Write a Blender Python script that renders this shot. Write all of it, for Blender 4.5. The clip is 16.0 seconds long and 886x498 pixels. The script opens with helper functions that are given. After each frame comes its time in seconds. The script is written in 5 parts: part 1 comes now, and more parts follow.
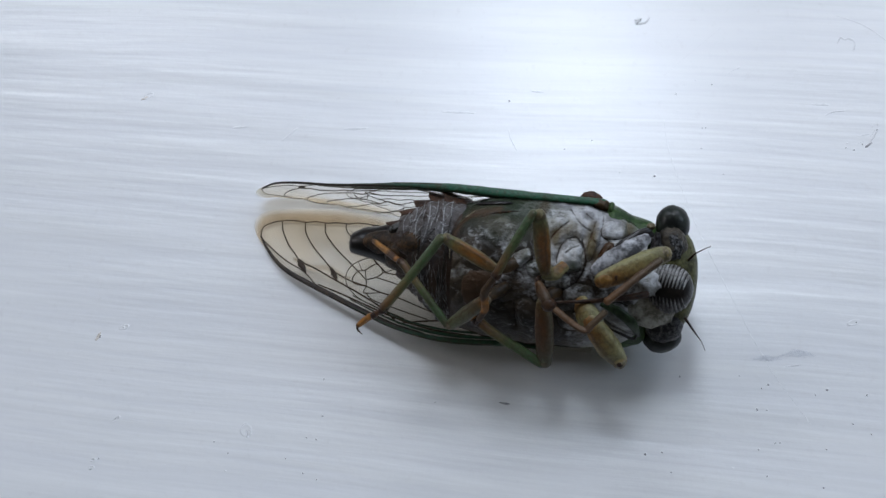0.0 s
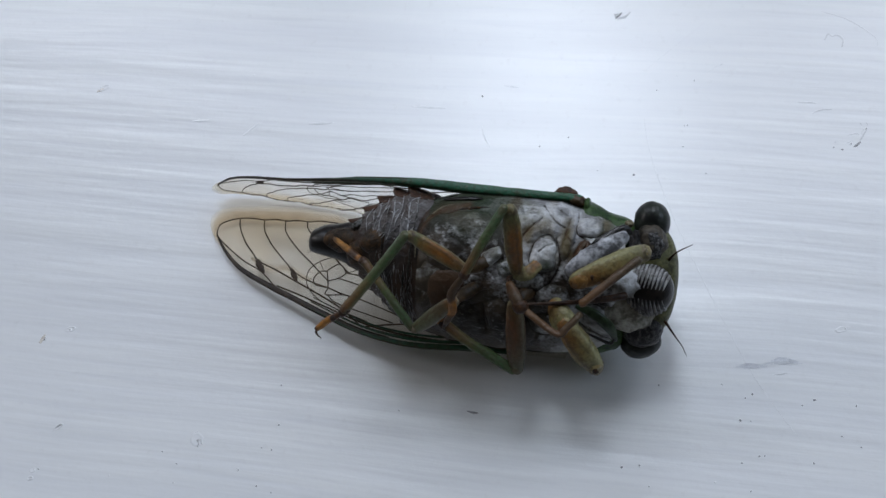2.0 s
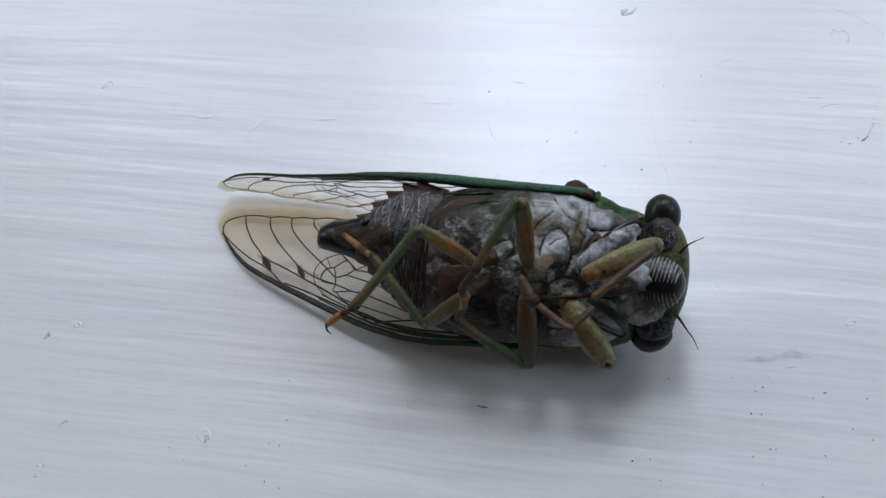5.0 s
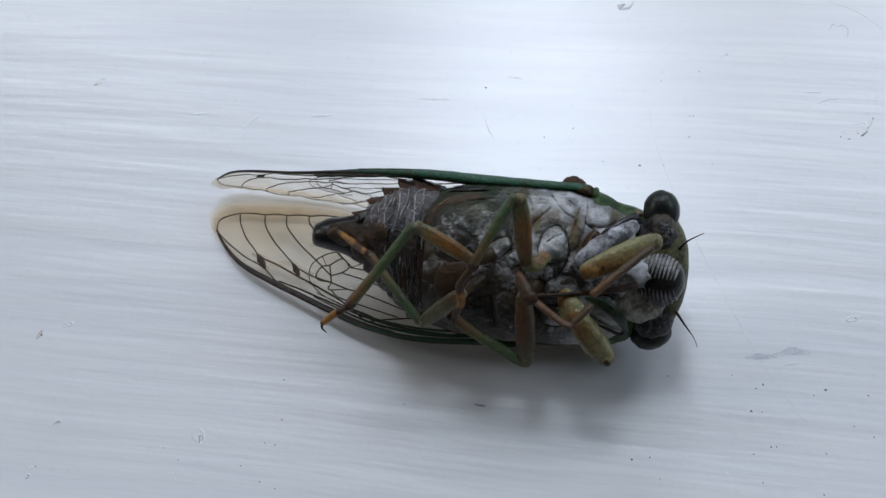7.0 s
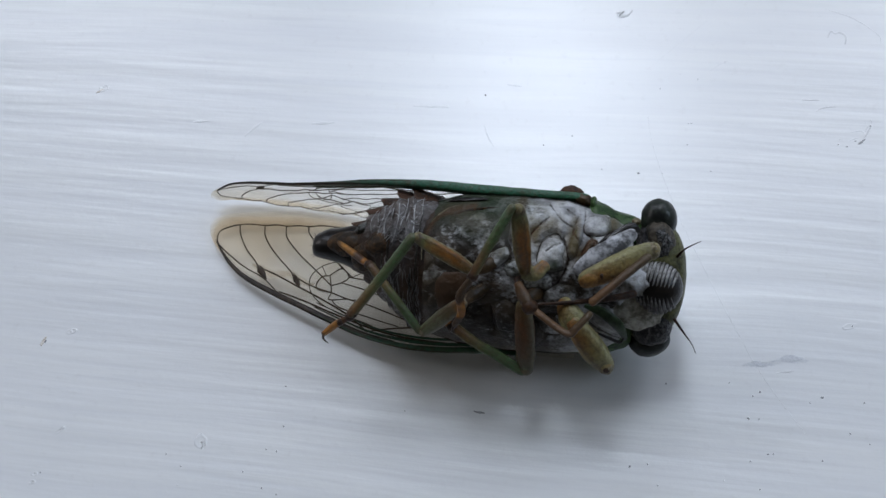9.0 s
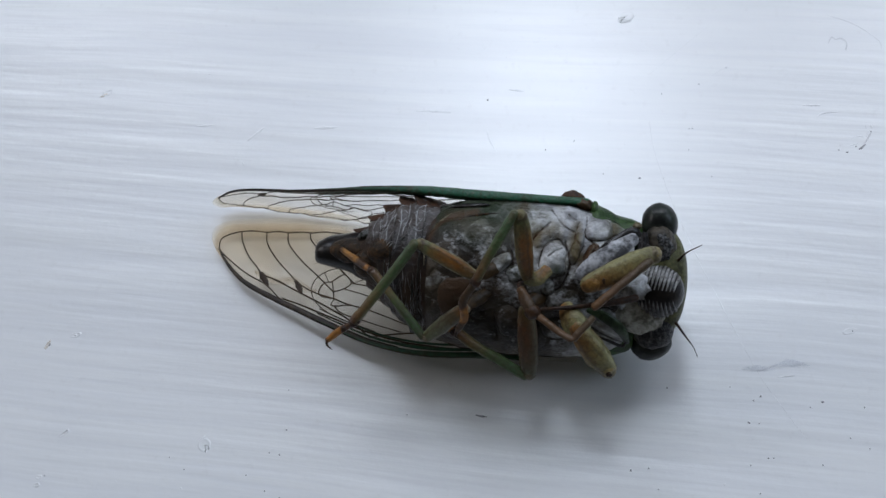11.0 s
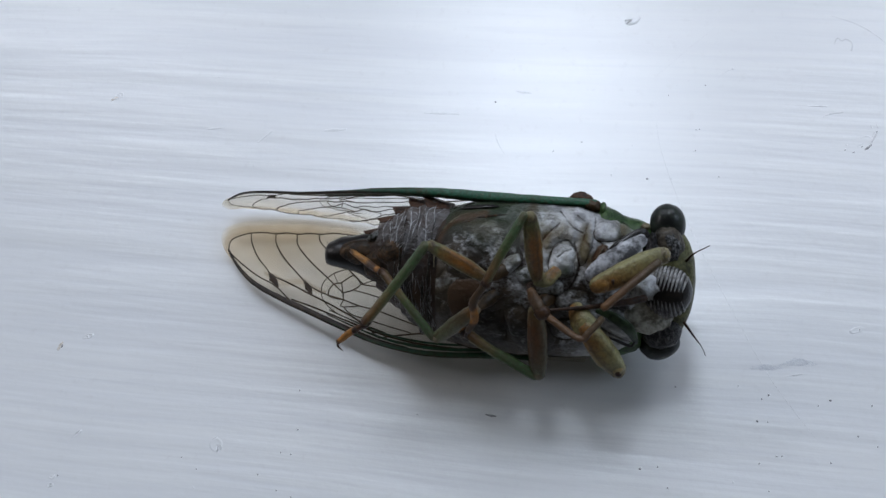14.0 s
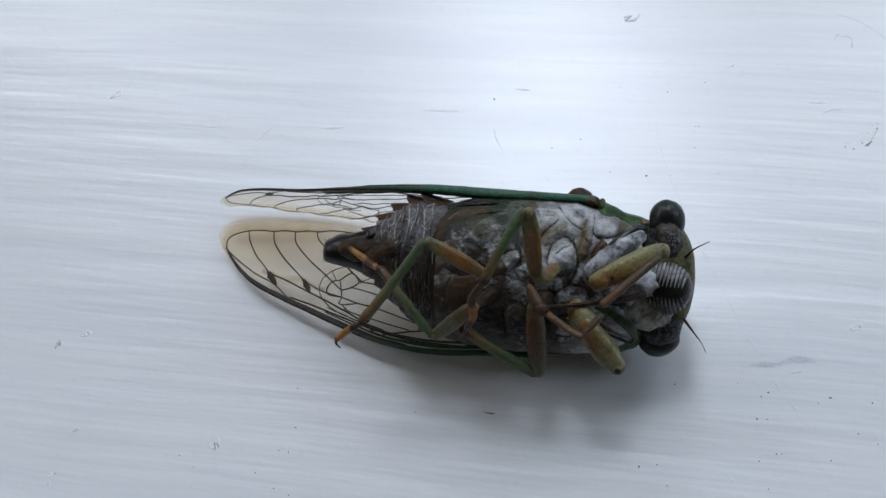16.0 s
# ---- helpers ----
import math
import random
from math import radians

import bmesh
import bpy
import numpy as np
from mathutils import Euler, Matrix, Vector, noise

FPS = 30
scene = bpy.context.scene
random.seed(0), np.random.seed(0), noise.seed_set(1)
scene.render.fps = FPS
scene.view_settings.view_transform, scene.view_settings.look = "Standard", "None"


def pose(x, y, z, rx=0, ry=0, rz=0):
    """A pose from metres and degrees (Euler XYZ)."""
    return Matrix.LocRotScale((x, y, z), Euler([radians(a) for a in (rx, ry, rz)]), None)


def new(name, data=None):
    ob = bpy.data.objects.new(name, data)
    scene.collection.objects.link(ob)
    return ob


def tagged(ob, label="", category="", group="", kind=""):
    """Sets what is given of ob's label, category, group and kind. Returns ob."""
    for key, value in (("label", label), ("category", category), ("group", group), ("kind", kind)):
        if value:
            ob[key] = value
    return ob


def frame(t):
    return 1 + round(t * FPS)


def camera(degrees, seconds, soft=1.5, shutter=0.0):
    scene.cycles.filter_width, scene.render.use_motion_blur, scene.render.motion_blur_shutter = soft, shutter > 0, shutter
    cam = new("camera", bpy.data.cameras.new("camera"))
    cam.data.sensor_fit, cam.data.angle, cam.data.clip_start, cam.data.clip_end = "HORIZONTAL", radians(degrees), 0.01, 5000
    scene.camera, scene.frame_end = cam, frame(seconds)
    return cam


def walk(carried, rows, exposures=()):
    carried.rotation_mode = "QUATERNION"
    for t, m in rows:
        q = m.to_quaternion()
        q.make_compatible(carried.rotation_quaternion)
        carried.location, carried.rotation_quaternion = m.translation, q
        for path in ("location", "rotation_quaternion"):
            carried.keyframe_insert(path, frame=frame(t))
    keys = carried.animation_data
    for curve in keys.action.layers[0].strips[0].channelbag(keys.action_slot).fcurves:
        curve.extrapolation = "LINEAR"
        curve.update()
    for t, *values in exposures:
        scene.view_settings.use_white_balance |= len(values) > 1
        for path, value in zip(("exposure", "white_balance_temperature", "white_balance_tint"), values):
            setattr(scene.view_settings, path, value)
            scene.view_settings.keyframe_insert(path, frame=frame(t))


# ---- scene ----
cam = camera(48.0, 16.0, soft=1.5)
MM = 0.001
PATH = [  # seconds, millimetres, degrees
    (0, 14.32, -37.05, 86.23, 22.94, 9.58, -0.40),
    (0.5, 14.31, -36.33, 84.97, 23.14, 9.29, -0.33),
    (1, 14.11, -37.46, 82.48, 23.99, 8.94, -0.18),
    (1.5, 14.73, -36.93, 80.86, 24.25, 8.70, -0.10),
    (2, 14.79, -37.09, 80.48, 24.41, 8.43, -0.21),
    (2.5, 13.95, -37.58, 80.34, 24.38, 8.28, -0.39),
    (3, 13.74, -38.06, 79.96, 24.63, 8.19, -0.42),
    (3.5, 13.46, -38.12, 80.20, 24.63, 8.14, -0.44),
    (4, 13.53, -38.08, 80.23, 24.73, 8.15, -0.37),
    (6.5, 12.77, -38.22, 79.14, 24.94, 7.83, -0.71),
    (7, 12.99, -38.01, 79.03, 24.88, 7.84, -0.74),
    (7.5, 13.22, -38.28, 78.97, 24.90, 7.91, -0.66),
    (8, 13.71, -37.82, 78.93, 24.82, 7.99, -0.57),
    (8.5, 13.73, -37.35, 79.42, 24.67, 8.02, -0.60),
    (9, 13.53, -37.23, 80.10, 24.55, 8.08, -0.69),
    (11.5, 13.53, -37.11, 80.63, 24.69, 8.17, -0.54),
    (12, 14.57, -37.05, 80.36, 24.78, 8.48, -0.39),
    (12.5, 13.87, -36.97, 81.00, 24.66, 8.37, -0.58),
    (13, 13.65, -37.20, 81.03, 24.74, 8.41, -0.70),
    (13.5, 13.04, -37.39, 81.45, 24.63, 8.31, -0.83),
    (14, 13.08, -37.53, 81.26, 24.74, 8.37, -0.69),
    (14.5, 13.58, -37.62, 81.01, 24.75, 8.44, -0.54),
    (15, 13.89, -37.60, 80.84, 24.76, 8.53, -0.43),
    (15.5, 13.61, -37.43, 80.86, 24.71, 8.44, -0.53),
    (16, 13.40, -37.84, 80.72, 24.90, 8.54, -0.66),
]

walk(cam, [(t, pose(MM * x, MM * y, MM * z, rx, ry, rz)) for t, x, y, z, rx, ry, rz in PATH],
     [(0.0, 0.11), (0.5, 0.10), (1.0, 0.0), (2.0, 0.0), (4.0, 0.02), (8.0, 0.03), (16.0, 0.05)])

# ---- light: daylight lamps in unseen windows, three ahead and one to either side ----
GRAIN = -9.2          # degrees by which the board's brush strokes turn from the x axis
ROOM = pose(0, 0, 0, 0, 0, GRAIN)

world = bpy.data.worlds.new("world")
scene.world = world
world.use_nodes = True
sky = world.node_tree.nodes.new("ShaderNodeTexSky")
sky.sky_type, sky.sun_disc = "NISHITA", False
sky.sun_elevation, sky.sun_rotation = radians(48), radians(20)
world.node_tree.links.new(sky.outputs[0], world.node_tree.nodes["Background"].inputs[0])
world.node_tree.nodes["Background"].inputs[1].default_value = 0.10


def window_light(name, m, wide, high, watts, colour):
    lamp = bpy.data.lights.new(name, "AREA")
    lamp.shape, lamp.size, lamp.size_y, lamp.energy, lamp.color = "RECTANGLE", wide, high, watts, colour
    ob = new(name, lamp)
    ob.matrix_world = m
    return ob


# daylight standing in unseen window openings: bright in the middle, weaker beside it
window_light("window_light", ROOM @ pose(-0.115, 0.612, 1.16, -90, 0, 0), 0.27, 0.62, 7.5, (0.77, 0.865, 1.0))
# extra small lamp low in the middle opening, for the sharp leg shadows
window_light("window_light", ROOM @ pose(-0.10, 0.612, 0.57, -90, 0, 0), 0.13, 0.13, 1.0, (0.80, 0.88, 1.0))
window_light("window_light", ROOM @ pose(-0.64, 0.612, 0.78, -90, 0, 0), 0.50, 0.56, 3.1, (0.88, 0.92, 1.0))
window_light("window_light", ROOM @ pose(-1.19, 0.22, 0.68, 0, -90, 0), 0.40, 0.40, 2.2, (1.0, 0.96, 0.94))
window_light("window_light", ROOM @ pose(0.42, 0.612, 0.72, -90, 0, 0), 0.46, 0.50, 2.9, (0.75, 0.855, 1.0))
# fill lamp added to brighten the right side, from no known window
window_light("window_light", ROOM @ pose(1.19, 0.31, 0.86, 0, 90, 0), 0.60, 0.44, 4.3, (0.68, 0.82, 1.0))
scene.view_settings.exposure = 0.0


# ---- materials ----
def material(name):
    m = bpy.data.materials.new(name)
    m.use_nodes = True
    nodes, links = m.node_tree.nodes, m.node_tree.links
    return m, nodes, links, nodes["Principled BSDF"]


def coords(nodes, links, kind="Object", scale=(1, 1, 1), turn=0.0):
    tc = nodes.new("ShaderNodeTexCoord")
    mp = nodes.new("ShaderNodeMapping")
    mp.inputs["Scale"].default_value = scale
    mp.inputs["Rotation"].default_value = (0, 0, radians(turn))
    links.new(tc.outputs[kind], mp.inputs["Vector"])
    return mp.outputs[0]


def noise_node(nodes, links, vec, scale, detail=4.0, rough=0.55):
    n = nodes.new("ShaderNodeTexNoise")
    n.inputs["Scale"].default_value, n.inputs["Detail"].default_value, n.inputs["Roughness"].default_value = scale, detail, rough
    links.new(vec, n.inputs["Vector"])
    return n.outputs["Fac"]


def ramp(nodes, links, fac, stops):
    r = nodes.new("ShaderNodeValToRGB")
    el = r.color_ramp.elements
    while len(el) < len(stops):
        el.new(0.5)
    for e, (p, c) in zip(el, stops):
        e.position, e.color = p, (*c, 1) if len(c) == 3 else c
    links.new(fac, r.inputs[0])
    return r.outputs[0]


def grey(v):
    return (v, v, v)


def mix_colour(nodes, links, fac, a, b):
    m = nodes.new("ShaderNodeMix")
    m.data_type = "RGBA"
    for value, socket in ((fac, m.inputs[0]), (a, m.inputs[6]), (b, m.inputs[7])):
        if hasattr(value, "links"):
            links.new(value, socket)
        elif socket == m.inputs[0]:
            socket.default_value = value
        else:
            socket.default_value = (*value, 1)
    return m.outputs[2]


def bump(nodes, links, bsdf, height, strength, distance, under=None):
    b = nodes.new("ShaderNodeBump")
    b.inputs["Strength"].default_value, b.inputs["Distance"].default_value = strength, distance
    links.new(height, b.inputs["Height"])
    if under:
        links.new(under, b.inputs["Normal"])
    links.new(b.outputs[0], bsdf.inputs["Normal"])
    return b.outputs[0]


def paint_material():
    """White gloss paint laid on with a brush: fine bristle lines, broader soft ridges, faint grime and stipple."""
    m, nodes, links, b = material("white_paint")
    v = coords(nodes, links)
    drift = nodes.new("ShaderNodeTexNoise")
    drift.inputs["Scale"].default_value = 14.0
    links.new(v, drift.inputs["Vector"])
    shift = nodes.new("ShaderNodeVectorMath")
    shift.operation = "MULTIPLY_ADD"
    shift.inputs[1].default_value = (0.0, 0.004, 0.0)
    links.new(drift.outputs["Color"], shift.inputs[0])
    links.new(v, shift.inputs[2])

    def strokes(along, across, detail, rough):
        mp = nodes.new("ShaderNodeMapping")
        mp.inputs["Scale"].default_value = (along, across, across)
        links.new(shift.outputs[0], mp.inputs["Vector"])
        return noise_node(nodes, links, mp.outputs[0], 1.0, detail, rough)

    fine, mid, wave = strokes(50, 1000, 3, 0.55), strokes(24, 340, 3, 0.5), strokes(11, 120, 3, 0.5)
    grime = noise_node(nodes, links, v, 90.0, 6, 0.65)
    stipple = noise_node(nodes, links, v, 900.0, 3, 0.6)
    colour = mix_colour(nodes, links, ramp(nodes, links, grime, [(0.3, grey(0)), (0.8, grey(1))]), (0.80, 0.81, 0.82), (0.755, 0.768, 0.785))
    colour = mix_colour(nodes, links, ramp(nodes, links, mid, [(0.25, grey(1)), (0.60, grey(0))]), colour, (0.725, 0.738, 0.765))
    colour = mix_colour(nodes, links, ramp(nodes, links, fine, [(0.28, grey(0.8)), (0.50, grey(0))]), colour, (0.725, 0.738, 0.765))
    colour = mix_colour(nodes, links, ramp(nodes, links, stipple, [(0.60, grey(0)), (0.80, grey(0.45))]), colour, (0.66, 0.66, 0.67))
    links.new(colour, b.inputs["Base Color"])
    links.new(ramp(nodes, links, mid, [(0.3, grey(0.36)), (0.7, grey(0.28))]), b.inputs["Roughness"])
    b.inputs["Specular IOR Level"].default_value = 0.9
    b.inputs["Coat Weight"].default_value, b.inputs["Coat Roughness"].default_value = 0.7, 0.36
    n1 = bump(nodes, links, b, wave, 0.65, 0.0005)
    n2 = bump(nodes, links, b, mid, 0.6, 0.00020, n1)
    n3 = bump(nodes, links, b, fine, 0.45, 0.00005, n2)
    bump(nodes, links, b, stipple, 0.25, 0.00005, n3)
    return m


def wall_material(name, colour):
    m, nodes, links, b = material(name)
    n = noise_node(nodes, links, coords(nodes, links), 6.0, 5)
    links.new(mix_colour(nodes, links, n, colour, tuple(c * 0.88 for c in colour)), b.inputs["Base Color"])
    b.inputs["Roughness"].default_value = 0.7
    bump(nodes, links, b, noise_node(nodes, links, coords(nodes, links), 250.0), 0.2, 0.001)
    return m


def shell_material(name, dark, light, low, high, scale=900.0, rough=0.5, coat=0.0, relief=0.4):
    """Insect cuticle: two tones broken up at two scales, with fine relief."""
    m, nodes, links, b = material(name)
    v = coords(nodes, links)
    big, small = noise_node(nodes, links, v, scale * 1.6, 6, 0.68), noise_node(nodes, links, v, scale * 7.0, 3, 0.6)
    both = nodes.new("ShaderNodeMath")
    both.operation = "MULTIPLY_ADD"
    both.inputs[1].default_value = 0.5
    links.new(small, both.inputs[0])
    shift = nodes.new("ShaderNodeMath")
    shift.operation = "SUBTRACT"
    shift.inputs[1].default_value = 0.25
    links.new(big, shift.inputs[0])
    links.new(shift.outputs[0], both.inputs[2])
    mask = ramp(nodes, links, both.outputs[0], [(low, grey(0)), (high, grey(1))])
    links.new(mix_colour(nodes, links, mask, dark, light), b.inputs["Base Color"])
    b.inputs["Roughness"].default_value = rough
    b.inputs["Specular IOR Level"].default_value = 0.24
    b.inputs["Coat Weight"].default_value, b.inputs["Coat Roughness"].default_value = coat * 0.35, 0.12
    bump(nodes, links, b, both.outputs[0], relief, 0.0002)
    return m


def limb_material(name, stops, edge=(0.12, 0.15, 0.06), amount=0.0):
    """Leg cuticle whose colour runs along the limb, mottled."""
    m, nodes, links, b = material(name)
    tc = nodes.new("ShaderNodeTexCoord")
    sep = nodes.new("ShaderNodeSeparateXYZ")
    links.new(tc.outputs["UV"], sep.inputs[0])
    v = coords(nodes, links)
    n = noise_node(nodes, links, v, 1400.0, 4, 0.6)
    add = nodes.new("ShaderNodeMath")
    add.operation = "MULTIPLY_ADD"
    add.inputs[1].default_value = 0.3
    links.new(n, add.inputs[0])
    sub = nodes.new("ShaderNodeMath")
    sub.operation = "SUBTRACT"
    sub.inputs[1].default_value = 0.15
    links.new(sep.outputs[0], sub.inputs[0])
    links.new(sub.outputs[0], add.inputs[2])
    base = ramp(nodes, links, add.outputs[0], stops)
    wob = nodes.new("ShaderNodeMath")
    wob.operation = "MULTIPLY_ADD"
    wob.inputs[1].default_value = 0.16
    links.new(n, wob.inputs[0])
    links.new(sep.outputs[1], wob.inputs[2])
    band = nodes.new("ShaderNodeMath")
    band.operation = "PINGPONG"
    band.inputs[1].default_value = 0.25
    links.new(wob.outputs[0], band.inputs[0])
    base = mix_colour(nodes, links, ramp(nodes, links, band.outputs[0], [(0.05, grey(amount)), (0.17, grey(0))]), base, edge)
    base = mix_colour(nodes, links, ramp(nodes, links, band.outputs[0], [(0.200, grey(0)), (0.235, grey(0.55 * amount))]), base, (0.050, 0.026, 0.012))
    n2 = noise_node(nodes, links, v, 3500.0, 3, 0.6)
    n3 = noise_node(nodes, links, v, 700.0, 5, 0.65)
    base = mix_colour(nodes, links, ramp(nodes, links, n3, [(0.50, grey(0)), (0.72, grey(0.55))]), base, (0.055, 0.036, 0.018))
    base = mix_colour(nodes, links, ramp(nodes, links, n2, [(0.40, grey(0)), (0.72, grey(0.5))]), base, (0.040, 0.025, 0.011))
    pale = noise_node(nodes, links, v, 2100.0, 4, 0.7)
    links.new(mix_colour(nodes, links, ramp(nodes, links, pale, [(0.60, grey(0)), (0.80, grey(0.30))]), base, (0.36, 0.33, 0.26)), b.inputs["Base Color"])
    b.inputs["Roughness"].default_value = 0.42
    b.inputs["Specular IOR Level"].default_value = 0.35
    bump(nodes, links, b, n2, 0.7, 0.00014, bump(nodes, links, b, n3, 0.25, 0.0003))
    return m


def membrane_material(name, tint, solid):
    """Clear wing skin with a faint straw tint and a wet sheen."""
    m, nodes, links, b = material(name)
    out = nodes["Material Output"]
    n = noise_node(nodes, links, coords(nodes, links), 350.0, 4)
    b.inputs["Roughness"].default_value = 0.3
    links.new(mix_colour(nodes, links, n, (0.97, 0.93, 0.85), (0.90, 0.82, 0.67)), b.inputs["Base Color"])
    bump(nodes, links, b, noise_node(nodes, links, coords(nodes, links), 700.0, 2), 0.35, 0.0003)
    clear = nodes.new("ShaderNodeBsdfTransparent")
    thin = nodes.new("ShaderNodeAttribute")
    thin.attribute_name = "thin"
    tinted = nodes.new("ShaderNodeMix")
    tinted.data_type = "RGBA"
    tinted.inputs[7].default_value = (1, 1, 1, 1)
    links.new(thin.outputs["Fac"], tinted.inputs[0])
    links.new(tinted.outputs[2], clear.inputs[0])
    body = nodes.new("ShaderNodeMath")
    body.operation = "SUBTRACT"
    body.inputs[0].default_value = 1.0
    links.new(thin.outputs["Fac"], body.inputs[1])
    cover = nodes.new("ShaderNodeMath")
    cover.operation = "MULTIPLY"
    links.new(body.outputs[0], cover.inputs[1])
    straw = nodes.new("ShaderNodeAttribute")
    straw.attribute_name = "straw"
    links.new(mix_colour(nodes, links, straw.outputs["Fac"], tint[:3], (0.935, 0.855, 0.73)), tinted.inputs[6])
    mix = nodes.new("ShaderNodeMixShader")
    links.new(ramp(nodes, links, n, [(0.3, grey(solid * 0.7)), (0.7, grey(solid * 1.3))]), cover.inputs[0])
    links.new(cover.outputs[0], mix.inputs[0])
    links.new(clear.outputs[0], mix.inputs[1])
    through_ = nodes.new("ShaderNodeBsdfTranslucent")
    through_.inputs[0].default_value = (0.95, 0.89, 0.78, 1)
    half = nodes.new("ShaderNodeMixShader")
    half.inputs[0].default_value = 0.25
    links.new(b.outputs[0], half.inputs[1])
    links.new(through_.outputs[0], half.inputs[2])
    links.new(half.outputs[0], mix.inputs[2])
    links.new(mix.outputs[0], out.inputs[0])
    return m


def streak_material():
    """Dark brown ringed abdomen under thin grey bloom, finely cracked; how thick the bloom lies is carried by the mesh."""
    m, nodes, links, b = material("silvered_belly")
    v = coords(nodes, links)
    big = noise_node(nodes, links, v, 300.0, 4, 0.6)
    fine = noise_node(nodes, links, v, 1500.0, 6, 0.72)
    streak = noise_node(nodes, links, coords(nodes, links, "Object", (1900, 4200, 3000), 30), 1.0, 4, 0.65)
    crack = nodes.new("ShaderNodeTexVoronoi")
    crack.feature = "DISTANCE_TO_EDGE"
    crack.inputs["Scale"].default_value = 1100.0
    links.new(coords(nodes, links, "Object", (1.0, 1.7, 1.0), 20), crack.inputs["Vector"])
    base = mix_colour(nodes, links, ramp(nodes, links, big, [(0.38, grey(0)), (0.62, grey(1))]), (0.012, 0.010, 0.010), (0.050, 0.029, 0.018))
    at_ = nodes.new("ShaderNodeAttribute")
    at_.attribute_name = "bloom"
    total = nodes.new("ShaderNodeMath")
    total.operation = "MULTIPLY_ADD"
    total.inputs[1].default_value = 0.9
    links.new(at_.outputs["Fac"], total.inputs[0])
    both = nodes.new("ShaderNodeMath")
    both.operation = "MULTIPLY_ADD"
    both.inputs[1].default_value = 0.9
    links.new(streak, both.inputs[0])
    links.new(fine, both.inputs[2])
    links.new(both.outputs[0], total.inputs[2])
    scale = nodes.new("ShaderNodeMapRange")
    scale.inputs["From Min"].default_value, scale.inputs["From Max"].default_value = 1.30, 1.95
    links.new(total.outputs[0], scale.inputs["Value"])
    colour = mix_colour(nodes, links, scale.outputs[0], base, (0.18, 0.172, 0.172))
    lines = nodes.new("ShaderNodeMath")
    lines.operation = "MULTIPLY"
    links.new(ramp(nodes, links, crack.outputs["Distance"], [(0.01, grey(0.30)), (0.05, grey(0))]), lines.inputs[0])
    links.new(at_.outputs["Fac"], lines.inputs[1])
    colour = mix_colour(nodes, links, lines.outputs[0], colour, (0.40, 0.39, 0.39))
    links.new(colour, b.inputs["Base Color"])
    b.inputs["Roughness"].default_value = 0.45
    b.inputs["Specular IOR Level"].default_value = 0.22
    bump(nodes, links, b, streak, 0.7, 0.00016, bump(nodes, links, b, fine, 0.6, 0.0002))
    return m


def breast_material():
    """Dark cuticle under white bloom; the mesh carries how thick it lies, with furrow shade mixed in."""
    m, nodes, links, b = material("bloomed_breast")
    at_ = nodes.new("ShaderNodeAttribute")
    at_.attribute_name = "bloom"
    v = coords(nodes, links)
    n1, n2 = noise_node(nodes, links, v, 900.0, 6, 0.7), noise_node(nodes, links, v, 3600.0, 3, 0.6)
    tone = mix_colour(nodes, links, ramp(nodes, links, noise_node(nodes, links, v, 330.0, 3, 0.5), [(0.4, grey(0)), (0.62, grey(1))]), (0.018, 0.014, 0.011), (0.058, 0.044, 0.031))
    mix = nodes.new("ShaderNodeMath")
    mix.operation = "MULTIPLY_ADD"
    mix.inputs[1].default_value = 1.5
    links.new(n1, mix.inputs[0])
    sub = nodes.new("ShaderNodeMath")
    sub.operation = "MULTIPLY_ADD"
    sub.inputs[1].default_value, sub.inputs[2].default_value = 1.2, -1.1
    links.new(at_.outputs["Fac"], sub.inputs[0])
    links.new(sub.outputs[0], mix.inputs[2])
    fine = nodes.new("ShaderNodeMath")
    fine.operation = "MULTIPLY_ADD"
    fine.inputs[1].default_value = 1.3
    links.new(noise_node(nodes, links, coords(nodes, links, "Object", (2600, 4200, 3400), 25), 1.0, 4, 0.7), fine.inputs[0])
    shift = nodes.new("ShaderNodeMath")
    shift.operation = "SUBTRACT"
    shift.inputs[1].default_value = 0.65
    links.new(mix.outputs[0], shift.inputs[0])
    links.new(shift.outputs[0], fine.inputs[2])
    cover = ramp(nodes, links, fine.outputs[0], [(0.08, grey(0)), (0.62, grey(1))])
    patch = ramp(nodes, links, noise_node(nodes, links, v, 520.0, 5, 0.62), [(0.43, grey(0)), (0.64, grey(1))])
    tint = mix_colour(nodes, links, ramp(nodes, links, noise_node(nodes, links, v, 260.0, 3, 0.5), [(0.45, grey(0)), (0.62, grey(1))]), (0.21, 0.21, 0.215), (0.175, 0.16, 0.09))
    green = nodes.new("ShaderNodeAttribute")
    green.attribute_name = "green"
    dust = mix_colour(nodes, links, green.outputs["Fac"], mix_colour(nodes, links, patch, tint, (0.60, 0.61, 0.63)), (0.048, 0.066, 0.036))
    stain = nodes.new("ShaderNodeAttribute")
    stain.attribute_name = "brown"
    dust = mix_colour(nodes, links, stain.outputs["Fac"], dust, (0.105, 0.085, 0.045))
    tone = mix_colour(nodes, links, green.outputs["Fac"], tone, (0.012, 0.030, 0.012))
    tone = mix_colour(nodes, links, stain.outputs["Fac"], tone, (0.066, 0.033, 0.016))
    links.new(mix_colour(nodes, links, cover, tone, dust), b.inputs["Base Color"])
    b.inputs["Roughness"].default_value = 0.38
    b.inputs["Specular IOR Level"].default_value = 0.25
    bump(nodes, links, b, n2, 0.7, 0.00010, bump(nodes, links, b, n1, 0.5, 0.00018))
    return m


